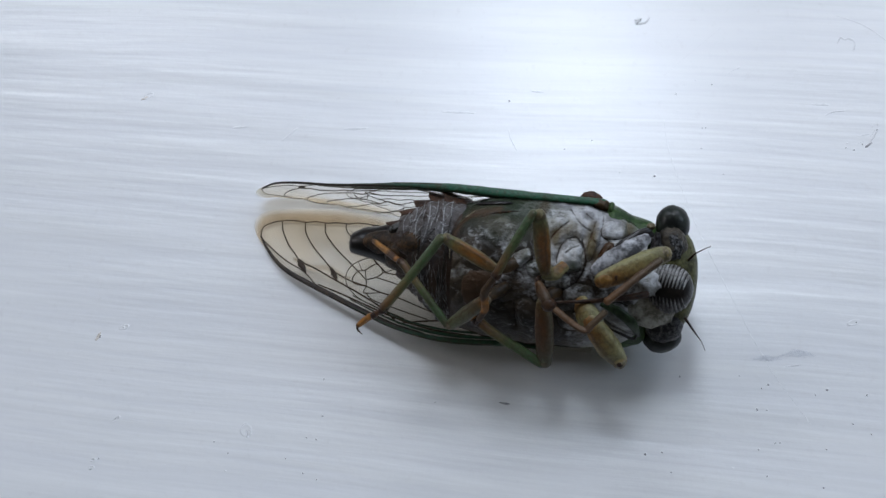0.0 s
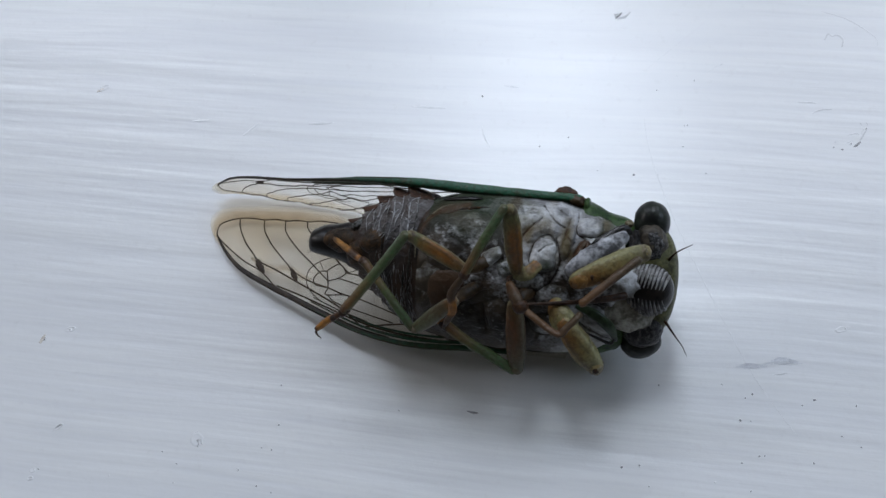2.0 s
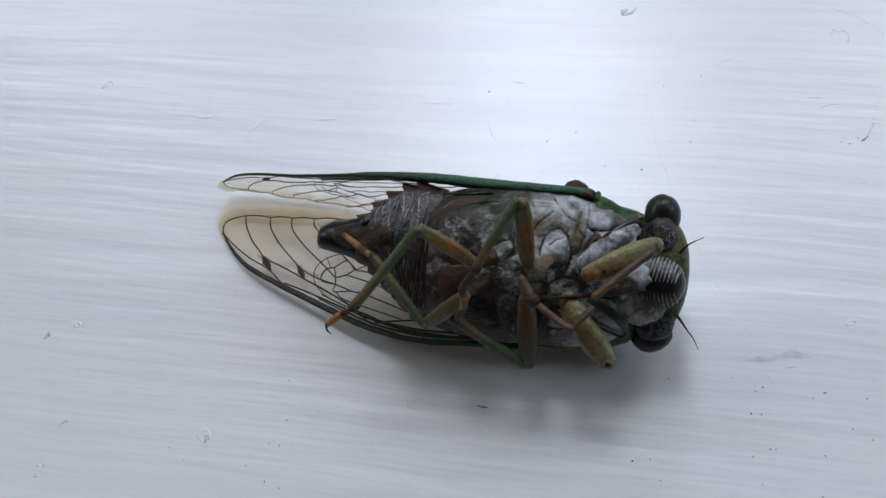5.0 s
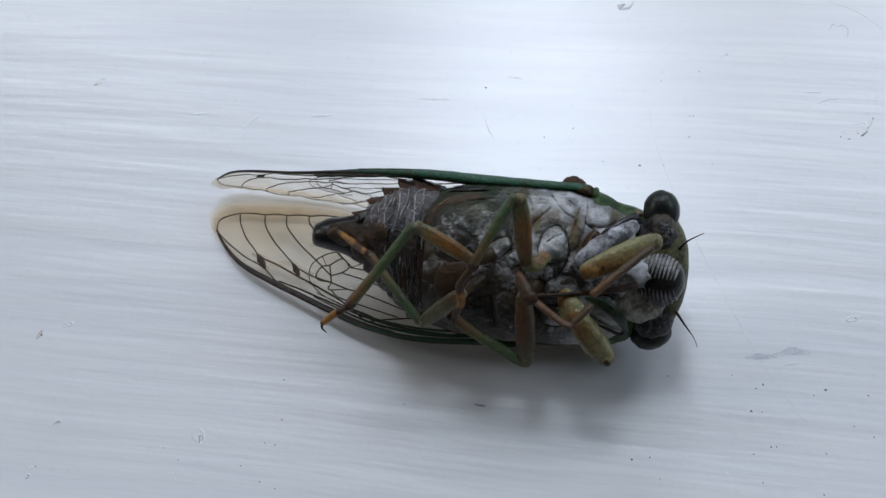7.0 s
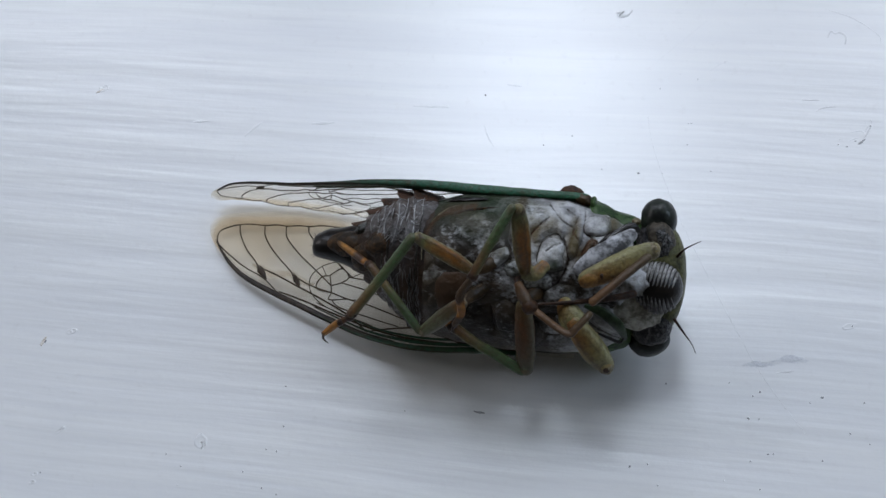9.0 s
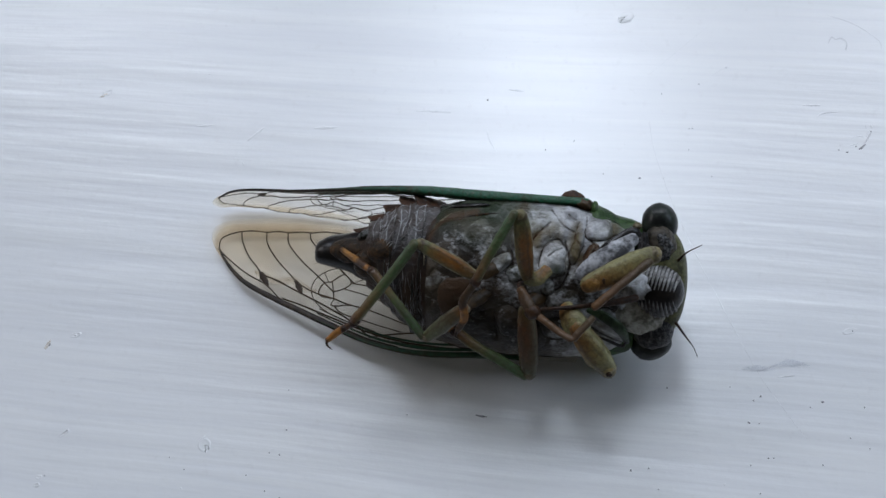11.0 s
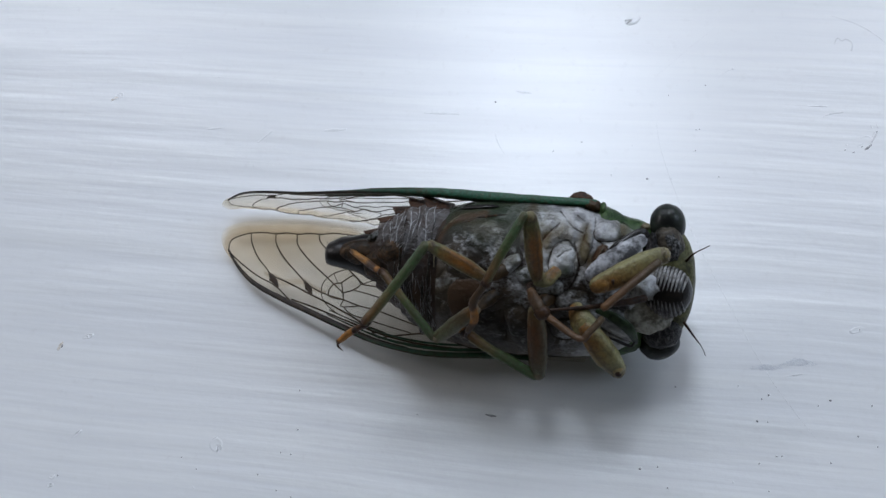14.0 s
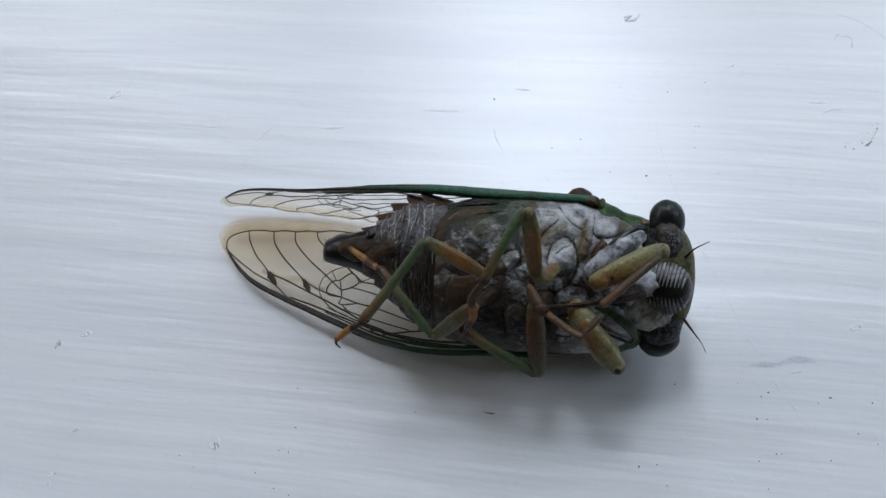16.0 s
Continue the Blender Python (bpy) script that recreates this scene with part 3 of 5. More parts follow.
for ring_size in RINGS:
    flank(*ring_size)
for i in range(9):
    x = 5.6 + 0.42 * i
    hi, lo, v = np.interp(x, (4.5, 6.5, 9.0, 11.5), (3.1, 4.5, 5.1, 5.2)), np.interp(x, (4.5, 6.5, 9.0, 11.5), (-2.7, -4.5, -6.0, -6.5)), np.interp(x, (4.5, 6.5, 9.0, 11.5), (2.7, 3.95, 4.85, 5.0))
    arc = []
    for w in range(35, 166, 10):
        k = 1.0 + 0.012 * noise.noise(Vector((x, w * 0.08, 0)))
        arc.append((x + 0.12 * noise.noise(Vector((w * 0.05, x, 4))), (hi + lo) / 2 + (hi - lo) / 2 * math.cos(radians(w)) * k, v * math.sin(radians(w)) ** 0.9 * k))
    limb("fold", arc, [0.02, 0.06, 0.07, 0.05, 0.06, 0.02], GREY_BLOOM if i % 2 else DUSK, abdomen, steps=30, around=6)


def belly(x, u):
    """Height of the abdomen's surface over the body's axis."""
    k = [np.interp(x, (2.9, 4.5, 6.5, 9.0, 11.5), row) for row in ((2.1, 3.0, 4.5, 5.15, 5.25), (-1.8, -2.6, -4.5, -6.0, -6.5), (1.9, 2.6, 3.9, 4.8, 5.0))]
    q = (u - (k[0] + k[1]) / 2) / ((k[0] - k[1]) / 2)
    return k[2] * math.sqrt(max(0.02, 1 - min(q * q, 1.0)))


def crust(x, w):
    """A point just over the abdomen's rings, w degrees round from its upper flank."""
    best = None
    for x0, x1, a0, a1, b0, b1 in RINGS:
        if x0 <= x <= x1 + 0.05:
            k = (x - x0) / (x1 - x0)
            a, b, h = a0 + 0.1 + (a1 - a0) * k, b0 - 0.1 + (b1 - b0) * k, 0.5 * (a0 - b0) * 0.88 * (1 - k) + 0.5 * (a1 - b1) * front(x1) * k + 0.1
            c, s = math.cos(radians(w)), math.sin(radians(w))
            u, v = (a + b) / 2 + (a - b) / 2 * math.copysign(abs(c) ** 0.9, c), h * s ** 0.9
            k = 0.05 * noise.noise(Vector((x * 0.8, u * 0.8, v * 0.8))) + 0.012
            if best is None or h > best[0]:
                best = (h, (x, u * (1 + k), v * (1 + k)))
    return best[1]


for i in range(10):                            # thin pale lines round the rings, broken and uneven
    x = 4.7 + 0.46 * i
    limb("rib", [crust(x + 0.13 * math.sin(w * 0.11 + i * 1.7), w) for w in range(16 + 5 * (i % 3), 70 + 6 * (i % 2), 6)], [0.010, 0.025 + 0.04 * (i * 0.37 % 1), 0.05, 0.016, 0.025 + 0.04 * (i * 0.61 % 1), 0.010], SILVER, abdomen, "thin pale line on a ring", steps=26, around=6, rough=0.6)
pick = random.Random(4)
wrinkles = bmesh.new()                         # short wrinkles along the body, and a fan of pale down lower on the belly
for i in range(34):
    x, w, length = pick.uniform(4.6, 8.6), pick.uniform(22, 76), pick.uniform(0.35, 1.1)
    tube([at(*crust(x + k * length, w - 7 * k * length + 3 * math.sin(k * 4 + i))) for k in np.linspace(0, 1, 6)], [0.008, 0.038, 0.026, 0.008], steps=8, around=5, side=tuple(BELLY_UP), bm=wrinkles)
for i in range(150):
    x, w, length = pick.uniform(6.0, 9.5), pick.uniform(84, 142), pick.uniform(8, 22)
    tube([at(*crust(min(9.7, x + 0.35 * k * math.sin(i)), w + k * length)) for k in np.linspace(0, 1, 5)], [0.007, 0.021, 0.014, 0.004], steps=7, around=5, side=tuple(BELLY_UP), bm=wrinkles)
part("wrinkles", wrinkles, SILVER, abdomen, "pale wrinkles and down on the rings")
blob("tail_plate", (4.15, 2.05, 1.35), (1.15, 0.52, 0.62), GREY_BLOOM, abdomen, "white powdery patch near the tail", 20, 0.2, 2)
blob("tail_plate", (2.75, 0.55, 1.3), (2.15, 1.1, 0.85), TAIL_BROWN, abdomen, "", 5, 0.1, 2)
blob("tail_plate", (5.9, 1.1, 2.95), (1.5, 1.15, 0.85), TAIL_BROWN, abdomen, "", 12, 0.1, 2)
blob("tail_plate", (4.4, -0.2, 2.1), (1.3, 1.3, 0.7), TAIL_BROWN, abdomen, "", 0, 0.1, 2)

for k in range(7):                             # short stiff hairs round the tail's end
    w = radians(205 + 24 * k)
    tip = (-0.5 + 0.12 * (k % 3), 0.95 * math.cos(w), 0.25 - 1.0 * math.sin(w) * (0.9 if math.sin(w) < 0 else 1))
    limb("bristle", [tip, (tip[0] - 0.22 - 0.08 * (k % 2), tip[1] * 1.18, tip[2] * 1.1)], [0.025, 0.008], DARK_JOINT, abdomen, steps=3, around=5)

# thorax and its plates
thorax = loft("thorax", [(9.4, 4.5, -5.9, 3.9, -4.7), (12.0, 5.4, -6.5, 4.3, -5.3), (16.0, 5.6, -6.7, 4.2, -6.1), (20.0, 5.6, -6.5, 3.9, -6.2), (23.0, 4.9, -6.1, 3.3, -5.0), (25.4, 3.8, -4.8, 2.3, -3.6)], DUSK, cicada, "dark thorax with white powdery bloom", lump=0.015)
BREAST = [(9.4, 4.6, -6.0, 4.3), (12.0, 5.5, -6.6, 4.6), (16.0, 5.7, -6.8, 4.5), (20.0, 5.7, -6.6, 4.2), (23.0, 5.0, -6.2, 3.6), (25.4, 3.9, -4.9, 2.6)]


def breast(x, u):
    """Height of the breast's surface over the body's axis."""
    t = np.array(BREAST)
    hi, lo, v = (np.interp(x, t[:, 0], t[:, k]) for k in (1, 2, 3))
    q = (u - (hi + lo) / 2) / ((hi - lo) / 2)
    return v * math.sqrt(max(0.03, 1 - min(q * q, 1.0)))


CREASES = [  # furrows between the breast's plates, along and across the body; sunk, their shade coloured in
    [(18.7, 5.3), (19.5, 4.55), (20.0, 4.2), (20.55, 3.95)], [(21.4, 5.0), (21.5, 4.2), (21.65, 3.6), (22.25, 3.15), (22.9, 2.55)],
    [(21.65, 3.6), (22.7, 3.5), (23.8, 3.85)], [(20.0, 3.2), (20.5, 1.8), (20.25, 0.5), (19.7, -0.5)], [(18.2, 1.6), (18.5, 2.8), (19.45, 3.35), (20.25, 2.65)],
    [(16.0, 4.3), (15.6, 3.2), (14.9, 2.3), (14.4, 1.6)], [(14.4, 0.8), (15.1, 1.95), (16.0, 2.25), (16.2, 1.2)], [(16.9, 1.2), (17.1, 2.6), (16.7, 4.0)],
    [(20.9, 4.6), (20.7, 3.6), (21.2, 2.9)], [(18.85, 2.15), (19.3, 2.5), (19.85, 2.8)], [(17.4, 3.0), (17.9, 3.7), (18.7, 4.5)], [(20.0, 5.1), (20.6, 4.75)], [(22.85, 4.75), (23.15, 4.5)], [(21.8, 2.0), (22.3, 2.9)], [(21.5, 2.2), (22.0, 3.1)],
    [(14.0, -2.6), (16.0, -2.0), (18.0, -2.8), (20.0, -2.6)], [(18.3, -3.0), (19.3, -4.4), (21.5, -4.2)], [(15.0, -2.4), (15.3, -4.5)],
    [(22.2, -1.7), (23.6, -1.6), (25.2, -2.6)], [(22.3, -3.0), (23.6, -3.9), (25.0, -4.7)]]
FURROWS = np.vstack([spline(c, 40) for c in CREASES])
MARGIN = spline([(9.4, 0.4), (9.4, 1.9), (9.75, 3.1), (10.8, 4.2), (12.9, 4.85)], 60)


def soft(k):
    return 1 / (1 + math.exp(-max(-40.0, min(40.0, k))))


def near(x, u, cx, cu, r):
    return math.exp(-((x - cx) ** 2 + (u - cu) ** 2) / (r * r))


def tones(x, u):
    """How thick the bloom lies (thinned to paint in shade), how green and how brown the skin is, and how near a furrow
    runs.
    """
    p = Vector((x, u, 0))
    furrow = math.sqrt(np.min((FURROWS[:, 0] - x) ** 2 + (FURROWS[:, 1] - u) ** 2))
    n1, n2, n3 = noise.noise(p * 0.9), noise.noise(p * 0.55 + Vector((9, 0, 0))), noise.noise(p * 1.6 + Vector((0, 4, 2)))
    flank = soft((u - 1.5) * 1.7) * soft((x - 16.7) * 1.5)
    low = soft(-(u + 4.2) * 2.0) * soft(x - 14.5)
    # painted shade: bloom drops in furrows, by the fore hip, down the lower flank
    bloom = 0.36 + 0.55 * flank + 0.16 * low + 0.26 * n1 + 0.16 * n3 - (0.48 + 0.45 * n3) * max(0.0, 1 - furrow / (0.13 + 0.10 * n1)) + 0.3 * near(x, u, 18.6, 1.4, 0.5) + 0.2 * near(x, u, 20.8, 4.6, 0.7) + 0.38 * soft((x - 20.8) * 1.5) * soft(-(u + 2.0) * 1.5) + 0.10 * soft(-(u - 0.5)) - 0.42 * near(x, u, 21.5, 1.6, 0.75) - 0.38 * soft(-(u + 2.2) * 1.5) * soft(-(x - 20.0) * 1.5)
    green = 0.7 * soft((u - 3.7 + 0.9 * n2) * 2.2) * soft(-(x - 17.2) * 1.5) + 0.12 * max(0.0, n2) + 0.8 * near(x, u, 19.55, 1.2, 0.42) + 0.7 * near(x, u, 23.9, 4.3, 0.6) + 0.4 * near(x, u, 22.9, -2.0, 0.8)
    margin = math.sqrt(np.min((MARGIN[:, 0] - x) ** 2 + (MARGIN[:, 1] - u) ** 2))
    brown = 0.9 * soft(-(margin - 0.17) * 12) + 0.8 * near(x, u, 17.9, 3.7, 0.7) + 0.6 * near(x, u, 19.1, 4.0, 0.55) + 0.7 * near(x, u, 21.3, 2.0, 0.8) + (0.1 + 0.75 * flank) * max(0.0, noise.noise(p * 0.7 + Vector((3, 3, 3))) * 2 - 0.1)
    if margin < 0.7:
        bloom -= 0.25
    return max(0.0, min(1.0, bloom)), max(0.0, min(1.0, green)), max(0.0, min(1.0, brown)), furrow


def dress(bm, vert, values):
    for key, value in zip(("bloom", "green", "brown"), values):
        vert[bm.verts.layers.float[key]] = value


def plate(name, x, u, long, wide, high, mat, parent, turn=0.0, label="", wrinkle=0.08, dome=3.0, tone=(0.0, 0.0, 0.0)):
    """A plate of cuticle that follows the breast's curve, with an uneven outline, a steep rim and fine folds."""
    bm = bmesh.new()
    c, s = math.cos(radians(turn)), math.sin(radians(turn))
    seed = Vector((x, u, 3.1))
    rings, n, m = [], 22, 64
    for key in ("bloom", "green", "brown"):
        bm.verts.layers.float.new(key)
    for i in range(n + 1):
        r = (i / n) ** 0.8
        ring = []
        for j in range(m):
            w = 2 * math.pi * j / m
            k = 1 + 0.26 * noise.noise(Vector((math.cos(w), math.sin(w), 0)) * 1.1 + seed) + 0.06 * noise.noise(Vector((math.cos(w), math.sin(w), 0)) * 3.5 + seed)
            a, b = r * k * long * math.copysign(abs(math.cos(w)) ** 0.8, math.cos(w)), r * k * wide * math.copysign(abs(math.sin(w)) ** 0.8, math.sin(w))
            px, pu = x + a * c - b * s, u + a * s + b * c
            e = 0.05
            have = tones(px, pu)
            base = np.array((px, pu, breast(px, pu) + 0.58))
            normal = np.array((-(breast(px + e, pu) - breast(px - e, pu)) / (2 * e), -(breast(px, pu + e) - breast(px, pu - e)) / (2 * e), 1.0))
            normal = normal / np.linalg.norm(normal)
            fold = 1 - abs(noise.noise(Vector((px * 0.7, pu * 1.3, 0)) + seed)) * 2
            fine = noise.noise(Vector((px * 3.2, pu * 3.2, 1)) + seed)
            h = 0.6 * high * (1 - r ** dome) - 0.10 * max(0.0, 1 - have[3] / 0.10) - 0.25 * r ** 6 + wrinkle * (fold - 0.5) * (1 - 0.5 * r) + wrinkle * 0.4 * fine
            ring.append(bm.verts.new(Vector(at(*(base + normal * h))) * MM))
            # the rim's colour carries the shade of the crease around the plate
            bare = 0.9 * max(0.0, (r - 0.89) / 0.11)
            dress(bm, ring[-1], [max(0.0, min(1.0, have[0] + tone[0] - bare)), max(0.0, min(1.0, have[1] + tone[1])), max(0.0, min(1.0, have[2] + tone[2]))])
            if i == 0:
                break
        rings.append(ring)
    for j in range(m):
        bm.faces.new((rings[0][0], rings[1][j], rings[1][(j + 1) % m]))
    for p, q in zip(rings[1:], rings[2:]):
        for j in range(m):
            bm.faces.new((p[j], q[j], q[(j + 1) % m], p[(j + 1) % m]))
    bmesh.ops.recalc_face_normals(bm, faces=bm.faces[:])
    return part(name, bm, mat, parent, label)


def breast_sheet():
    """The skin of the breast in broad smooth swellings parted by furrows with painted-in shade; bloom lies thick on the
    upper flank and thin between the hips.
    """
    bm = bmesh.new()
    for key in ("bloom", "green", "brown"):
        bm.verts.layers.float.new(key)
    rows = []
    t = np.array(BREAST)
    for x in np.linspace(9.6, 25.2, 270):
        hi, lo = np.interp(x, t[:, 0], t[:, 1]), np.interp(x, t[:, 0], t[:, 2])
        row = []
        for q in np.linspace(-0.985, 0.985, 190):
            u = (hi + lo) / 2 + (hi - lo) / 2 * math.sin(q * math.pi / 2)
            p = Vector((x, u, 0))
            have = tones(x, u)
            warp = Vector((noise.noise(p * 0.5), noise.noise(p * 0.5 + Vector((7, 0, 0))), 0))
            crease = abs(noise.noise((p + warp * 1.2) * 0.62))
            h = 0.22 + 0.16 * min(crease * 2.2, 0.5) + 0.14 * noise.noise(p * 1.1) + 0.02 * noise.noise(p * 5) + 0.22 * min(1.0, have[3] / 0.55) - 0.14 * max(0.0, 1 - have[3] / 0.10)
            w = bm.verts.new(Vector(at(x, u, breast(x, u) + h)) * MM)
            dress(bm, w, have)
            row.append(w)
        rows.append(row)
    for a, b in zip(rows, rows[1:]):
        for j in range(len(a) - 1):
            bm.faces.new((a[j], a[j + 1], b[j + 1], b[j]))
    bmesh.ops.recalc_face_normals(bm, faces=bm.faces[:])
    return part("breast", bm, BREAST_SKIN, thorax, "wrinkled breast under patchy white bloom")


breast_sheet()
PLATES = [
    (22.55, 4.25, 1.1, 0.72, 0.45, (0.15, 0, -0.2), 4), (19.28, 1.9, 1.02, 1.42, 0.7, (0.12, 0, -0.4), -8), (20.9, 2.9, 0.42, 1.3, 0.5, (0.1, 0, 0.1), -12),
    (22.05, 2.45, 0.5, 0.85, 0.5, (-0.35, 0, 0.7), -20), (15.25, 1.4, 1.1, 0.62, 0.8, (0.35, 0.1, 0), 42), (16.6, 0.7, 0.9, 0.6, 0.4, (0.05, 0.3, 0.0), 0), (18.5, -0.1, 1.2, 0.7, 0.4, (0.15, 0.2, -0.2), 0),
    (14.7, -0.4, 1.2, 0.8, 0.3, (0.0, 0, 0.1), 0), (16.4, -3.3, 1.1, 1.4, 0.3, (0.1, 0, 0), 10),
    (23.9, -3.0, 1.6, 0.7, 0.8, (0.45, 0.0, -0.3), -36),
    (20.3, -1.2, 1.4, 1.0, 0.35, (0.1, 0.1, -0.1), 0),
]
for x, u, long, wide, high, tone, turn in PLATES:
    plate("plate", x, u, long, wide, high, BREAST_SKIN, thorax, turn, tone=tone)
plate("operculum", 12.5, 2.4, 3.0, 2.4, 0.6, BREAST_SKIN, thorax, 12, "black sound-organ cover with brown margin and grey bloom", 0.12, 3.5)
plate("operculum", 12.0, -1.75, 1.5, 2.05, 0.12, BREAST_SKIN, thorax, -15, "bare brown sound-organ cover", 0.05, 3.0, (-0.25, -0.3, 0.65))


def rim(mat, *pts):
    part("rim", tube([at(x, u, breast(x, u) + 0.40) for x, u in spline(pts, 30)], [0.03, 0.07, 0.08, 0.06, 0.02], steps=30, around=8, side=tuple(BELLY_UP)), mat, thorax, "thin raised rim")


rim(BEIGE, (9.35, 0.6), (9.3, 1.9), (9.75, 3.3), (10.8, 4.4), (12.6, 5.0))
rim(RIDGE, (8.95, 2.2), (9.0, 3.4), (9.3, 4.3), (9.9, 4.9))
limb("operculum_fold", [(10.2, 3.0, breast(10.2, 3.0) + 0.45), (11.2, 3.9, breast(11.2, 3.9) + 0.5), (13.0, 4.6, breast(13.0, 4.6) + 0.5), (15.0, 4.9, breast(15.0, 4.9) + 0.45)], [0.05, 0.16, 0.14, 0.04], TAIL_BROWN, thorax, "dark fold of the sound-organ cover", flat=0.5, rough=0.3)
rim(BEIGE, (10.75, -2.3), (10.95, -1.3), (11.6, -0.25), (12.6, 0.15), (13.2, -0.2))
# solid black lobe stands for the shade in the gap here
blob("gap_shade", (12.3, 5.15, 1.75), (1.6, 0.22, 0.5), BLACK, thorax, "black lobe put in for the shaded gap over the sound-organ cover", 8, 0.15)

# green collar behind the head, and the brown knob at the wing's root
pronotum = loft("pronotum", [(21.6, 5.5, -6.4, 2.6, -5.2), (22.2, 5.75, -6.6, 2.9, -5.5), (23.6, 5.1, -6.4, 2.5, -5.1), (25.2, 4.75, -5.9, 2.0, -4.4), (25.8, 4.3, -5.3, 1.6, -3.8)], GREEN, cicada, "green collar behind the head", lump=0.03)
blob("wing_root", (20.2, 5.95, -0.25), (1.0, 0.80, 0.65), RUST, cicada, "rust-brown knob at the wing root", -20, 0.2)
blob("wing_root", (21.15, 5.75, 0.35), (0.75, 0.5, 0.6), DARK_BROWN, cicada, "", -15, 0.25)
blob("wing_root", (21.9, 5.6, 0.5), (0.28, 0.55, 0.7), GREEN, cicada, "", 0, 0.15)
blob("wing_root", (19.8, -6.0, -1.2), (1.1, 0.75, 0.9), RUST, cicada, "rust-brown knob at the wing root", 20, 0.2)

# head
head = loft("head", [(25.2, 3.4, -3.8, 1.9, -2.6), (26.2, 4.6, -5.0, 2.3, -2.7), (27.4, 4.7, -4.9, 2.5, -2.5), (28.6, 3.7, -3.9, 2.2, -2.0), (29.25, 2.3, -2.6, 1.7, -1.3), (29.5, 0.9, -1.2, 1.0, -0.7)], OLIVE, cicada, "olive and grey head", lump=0.05)
blob("eye", (27.0, 4.72, 0.15), (1.40, 1.68, 1.40), EYE, head, "dark olive bulging eye", 6, 0.04, 3)
blob("eye", (27.25, -4.95, -0.1), (1.65, 1.35, 1.3), EYE, head, "dark olive bulging eye", 22, 0.04, 3)
blob("cheek", (27.1, 3.1, 1.3), (1.30, 1.75, 1.12), CHEEK, head, "pale brown cheek beside the eye", 0, 0.12, 3)
blob("cheek", (27.4, 3.2, 1.72), (0.80, 1.2, 0.82), GRAIN_FACE, head, "black cheek patch with white grains", 0, 0.35, 3)
# coloured dark to stand for the shaded gap between hip and head
blob("cheek", (26.0, 2.9, 1.8), (0.55, 1.3, 0.7), DARK_GRAIN, head, "", 8, 0.3, 3)
blob("cheek", (27.3, -3.5, 1.2), (1.55, 1.6, 1.3), DARK_GRAIN, head, "", 10, 0.12, 3)
frons = blob("forehead", (27.3, -0.15, 2.4), (1.95, 2.0, 1.75), BLACK, head, "swollen black forehead with pale cross ridges", 0, 0.0, 3)
for i in range(10):
    x = 25.95 + 0.29 * i
    for s in (1, -1):
        arc = []
        for w in (13, 32, 50, 68, 86):
            cx = (x + 0.55 * (w / 90 - 0.5) - 27.3) / 1.95
            r = math.sqrt(max(0.04, 1 - cx * cx))
            arc.append((x + 0.55 * (w / 90 - 0.5), -0.15 + s * 2.0 * r * math.sin(radians(w)), 2.4 + 1.75 * r * math.cos(radians(w))))
        # lower ridges take the darker colour, standing for the shade there
        limb("ridge", arc, [0.03, 0.10, 0.14, 0.13, 0.06], RIDGE if s > 0 else SHADED_RIDGE, frons, steps=10, around=6)
blob("tuft", (25.3, 4.65, 1.7), (0.35, 0.3, 0.35), BEIGE, head, "pale tuft at the collar", 20, 0.4)
clypeus = blob("clypeus", (25.7, 0.2, 2.85), (1.75, 1.2, 1.25), BLOOM, head, "white powdery face plate", 0, 0.35, 3)
blob("clypeus", (25.8, -1.9, 2.5), (2.1, 1.6, 1.0), PALE_OLIVE, head, "pale olive fold beside the face plate", -12, 0.2, 3)
limb("beak", [(25.6, -0.4, 4.4), (24.2, -0.7, 5.1), (22.4, -1.0, 5.7), (20.0, -1.4, 6.0), (18.3, -1.6, 6.1)], [0.3, 0.26, 0.2, 0.15, 0.07], DARK_JOINT, head, "dark brown sucking beak")
limb("antenna", [(28.6, 2.3, 1.9), (29.1, 3.05, 2.5), (30.1, 3.8, 3.0)], [0.13, 0.06, 0.022], DARK_JOINT, head, "black bristle feeler", around=8)
limb("antenna", [(28.9, -2.7, 1.5), (29.9, -3.9, 1.5), (30.4, -4.5, 1.3), (30.85, -5.35, 1.0)], [0.12, 0.06, 0.035, 0.02], DARK_JOINT, head, "black bristle feeler", around=8)


# legs: hip as the part, with thigh, shin, foot and claw under it
def leg(label, hip, thigh, shin, foot, claw, thick, mats=None, sole=None, slim=1.0):
    mf, mt = mats or (FEMUR, TIBIA)
    root = limb("leg", hip[0], hip[1], hip[2], cicada, label, flat=0.55, rough=0.25)
    limb("thigh", thigh, [thick * 0.66, thick * 0.86, thick * 0.92, thick * 0.86, thick * 0.66], mf, root, flat=0.72, rough=0.10, ribs=0.05, around=24, square=0.72)
    limb("shin", shin, [slim * thick * 0.40, slim * thick * 0.42, slim * thick * 0.40, slim * thick * 0.42], mt, root, rough=0.12, ribs=0.08)
    blob("knee", tuple(np.array(thigh[-1])), (thick * 0.62, thick * 0.62, thick * 0.6), mf, root, "", 0, 0.1, 1)
    if foot:
        blob("ankle", tuple(np.array(foot[0])), (thick * 0.6, thick * 0.55, thick * 0.55), DARK_JOINT, root, "", 0, 0.2, 1)
        limb("foot", foot, [thick * 0.36, thick * 0.44, thick * 0.42, thick * 0.32], sole or TARSUS, root, "orange foot with dark joints", rough=0.2)
    if claw:
        limb("claw", claw, [thick * 0.22, thick * 0.14, thick * 0.05], DARK_JOINT, root, "black hooked claw", around=8, steps=8)
    return root


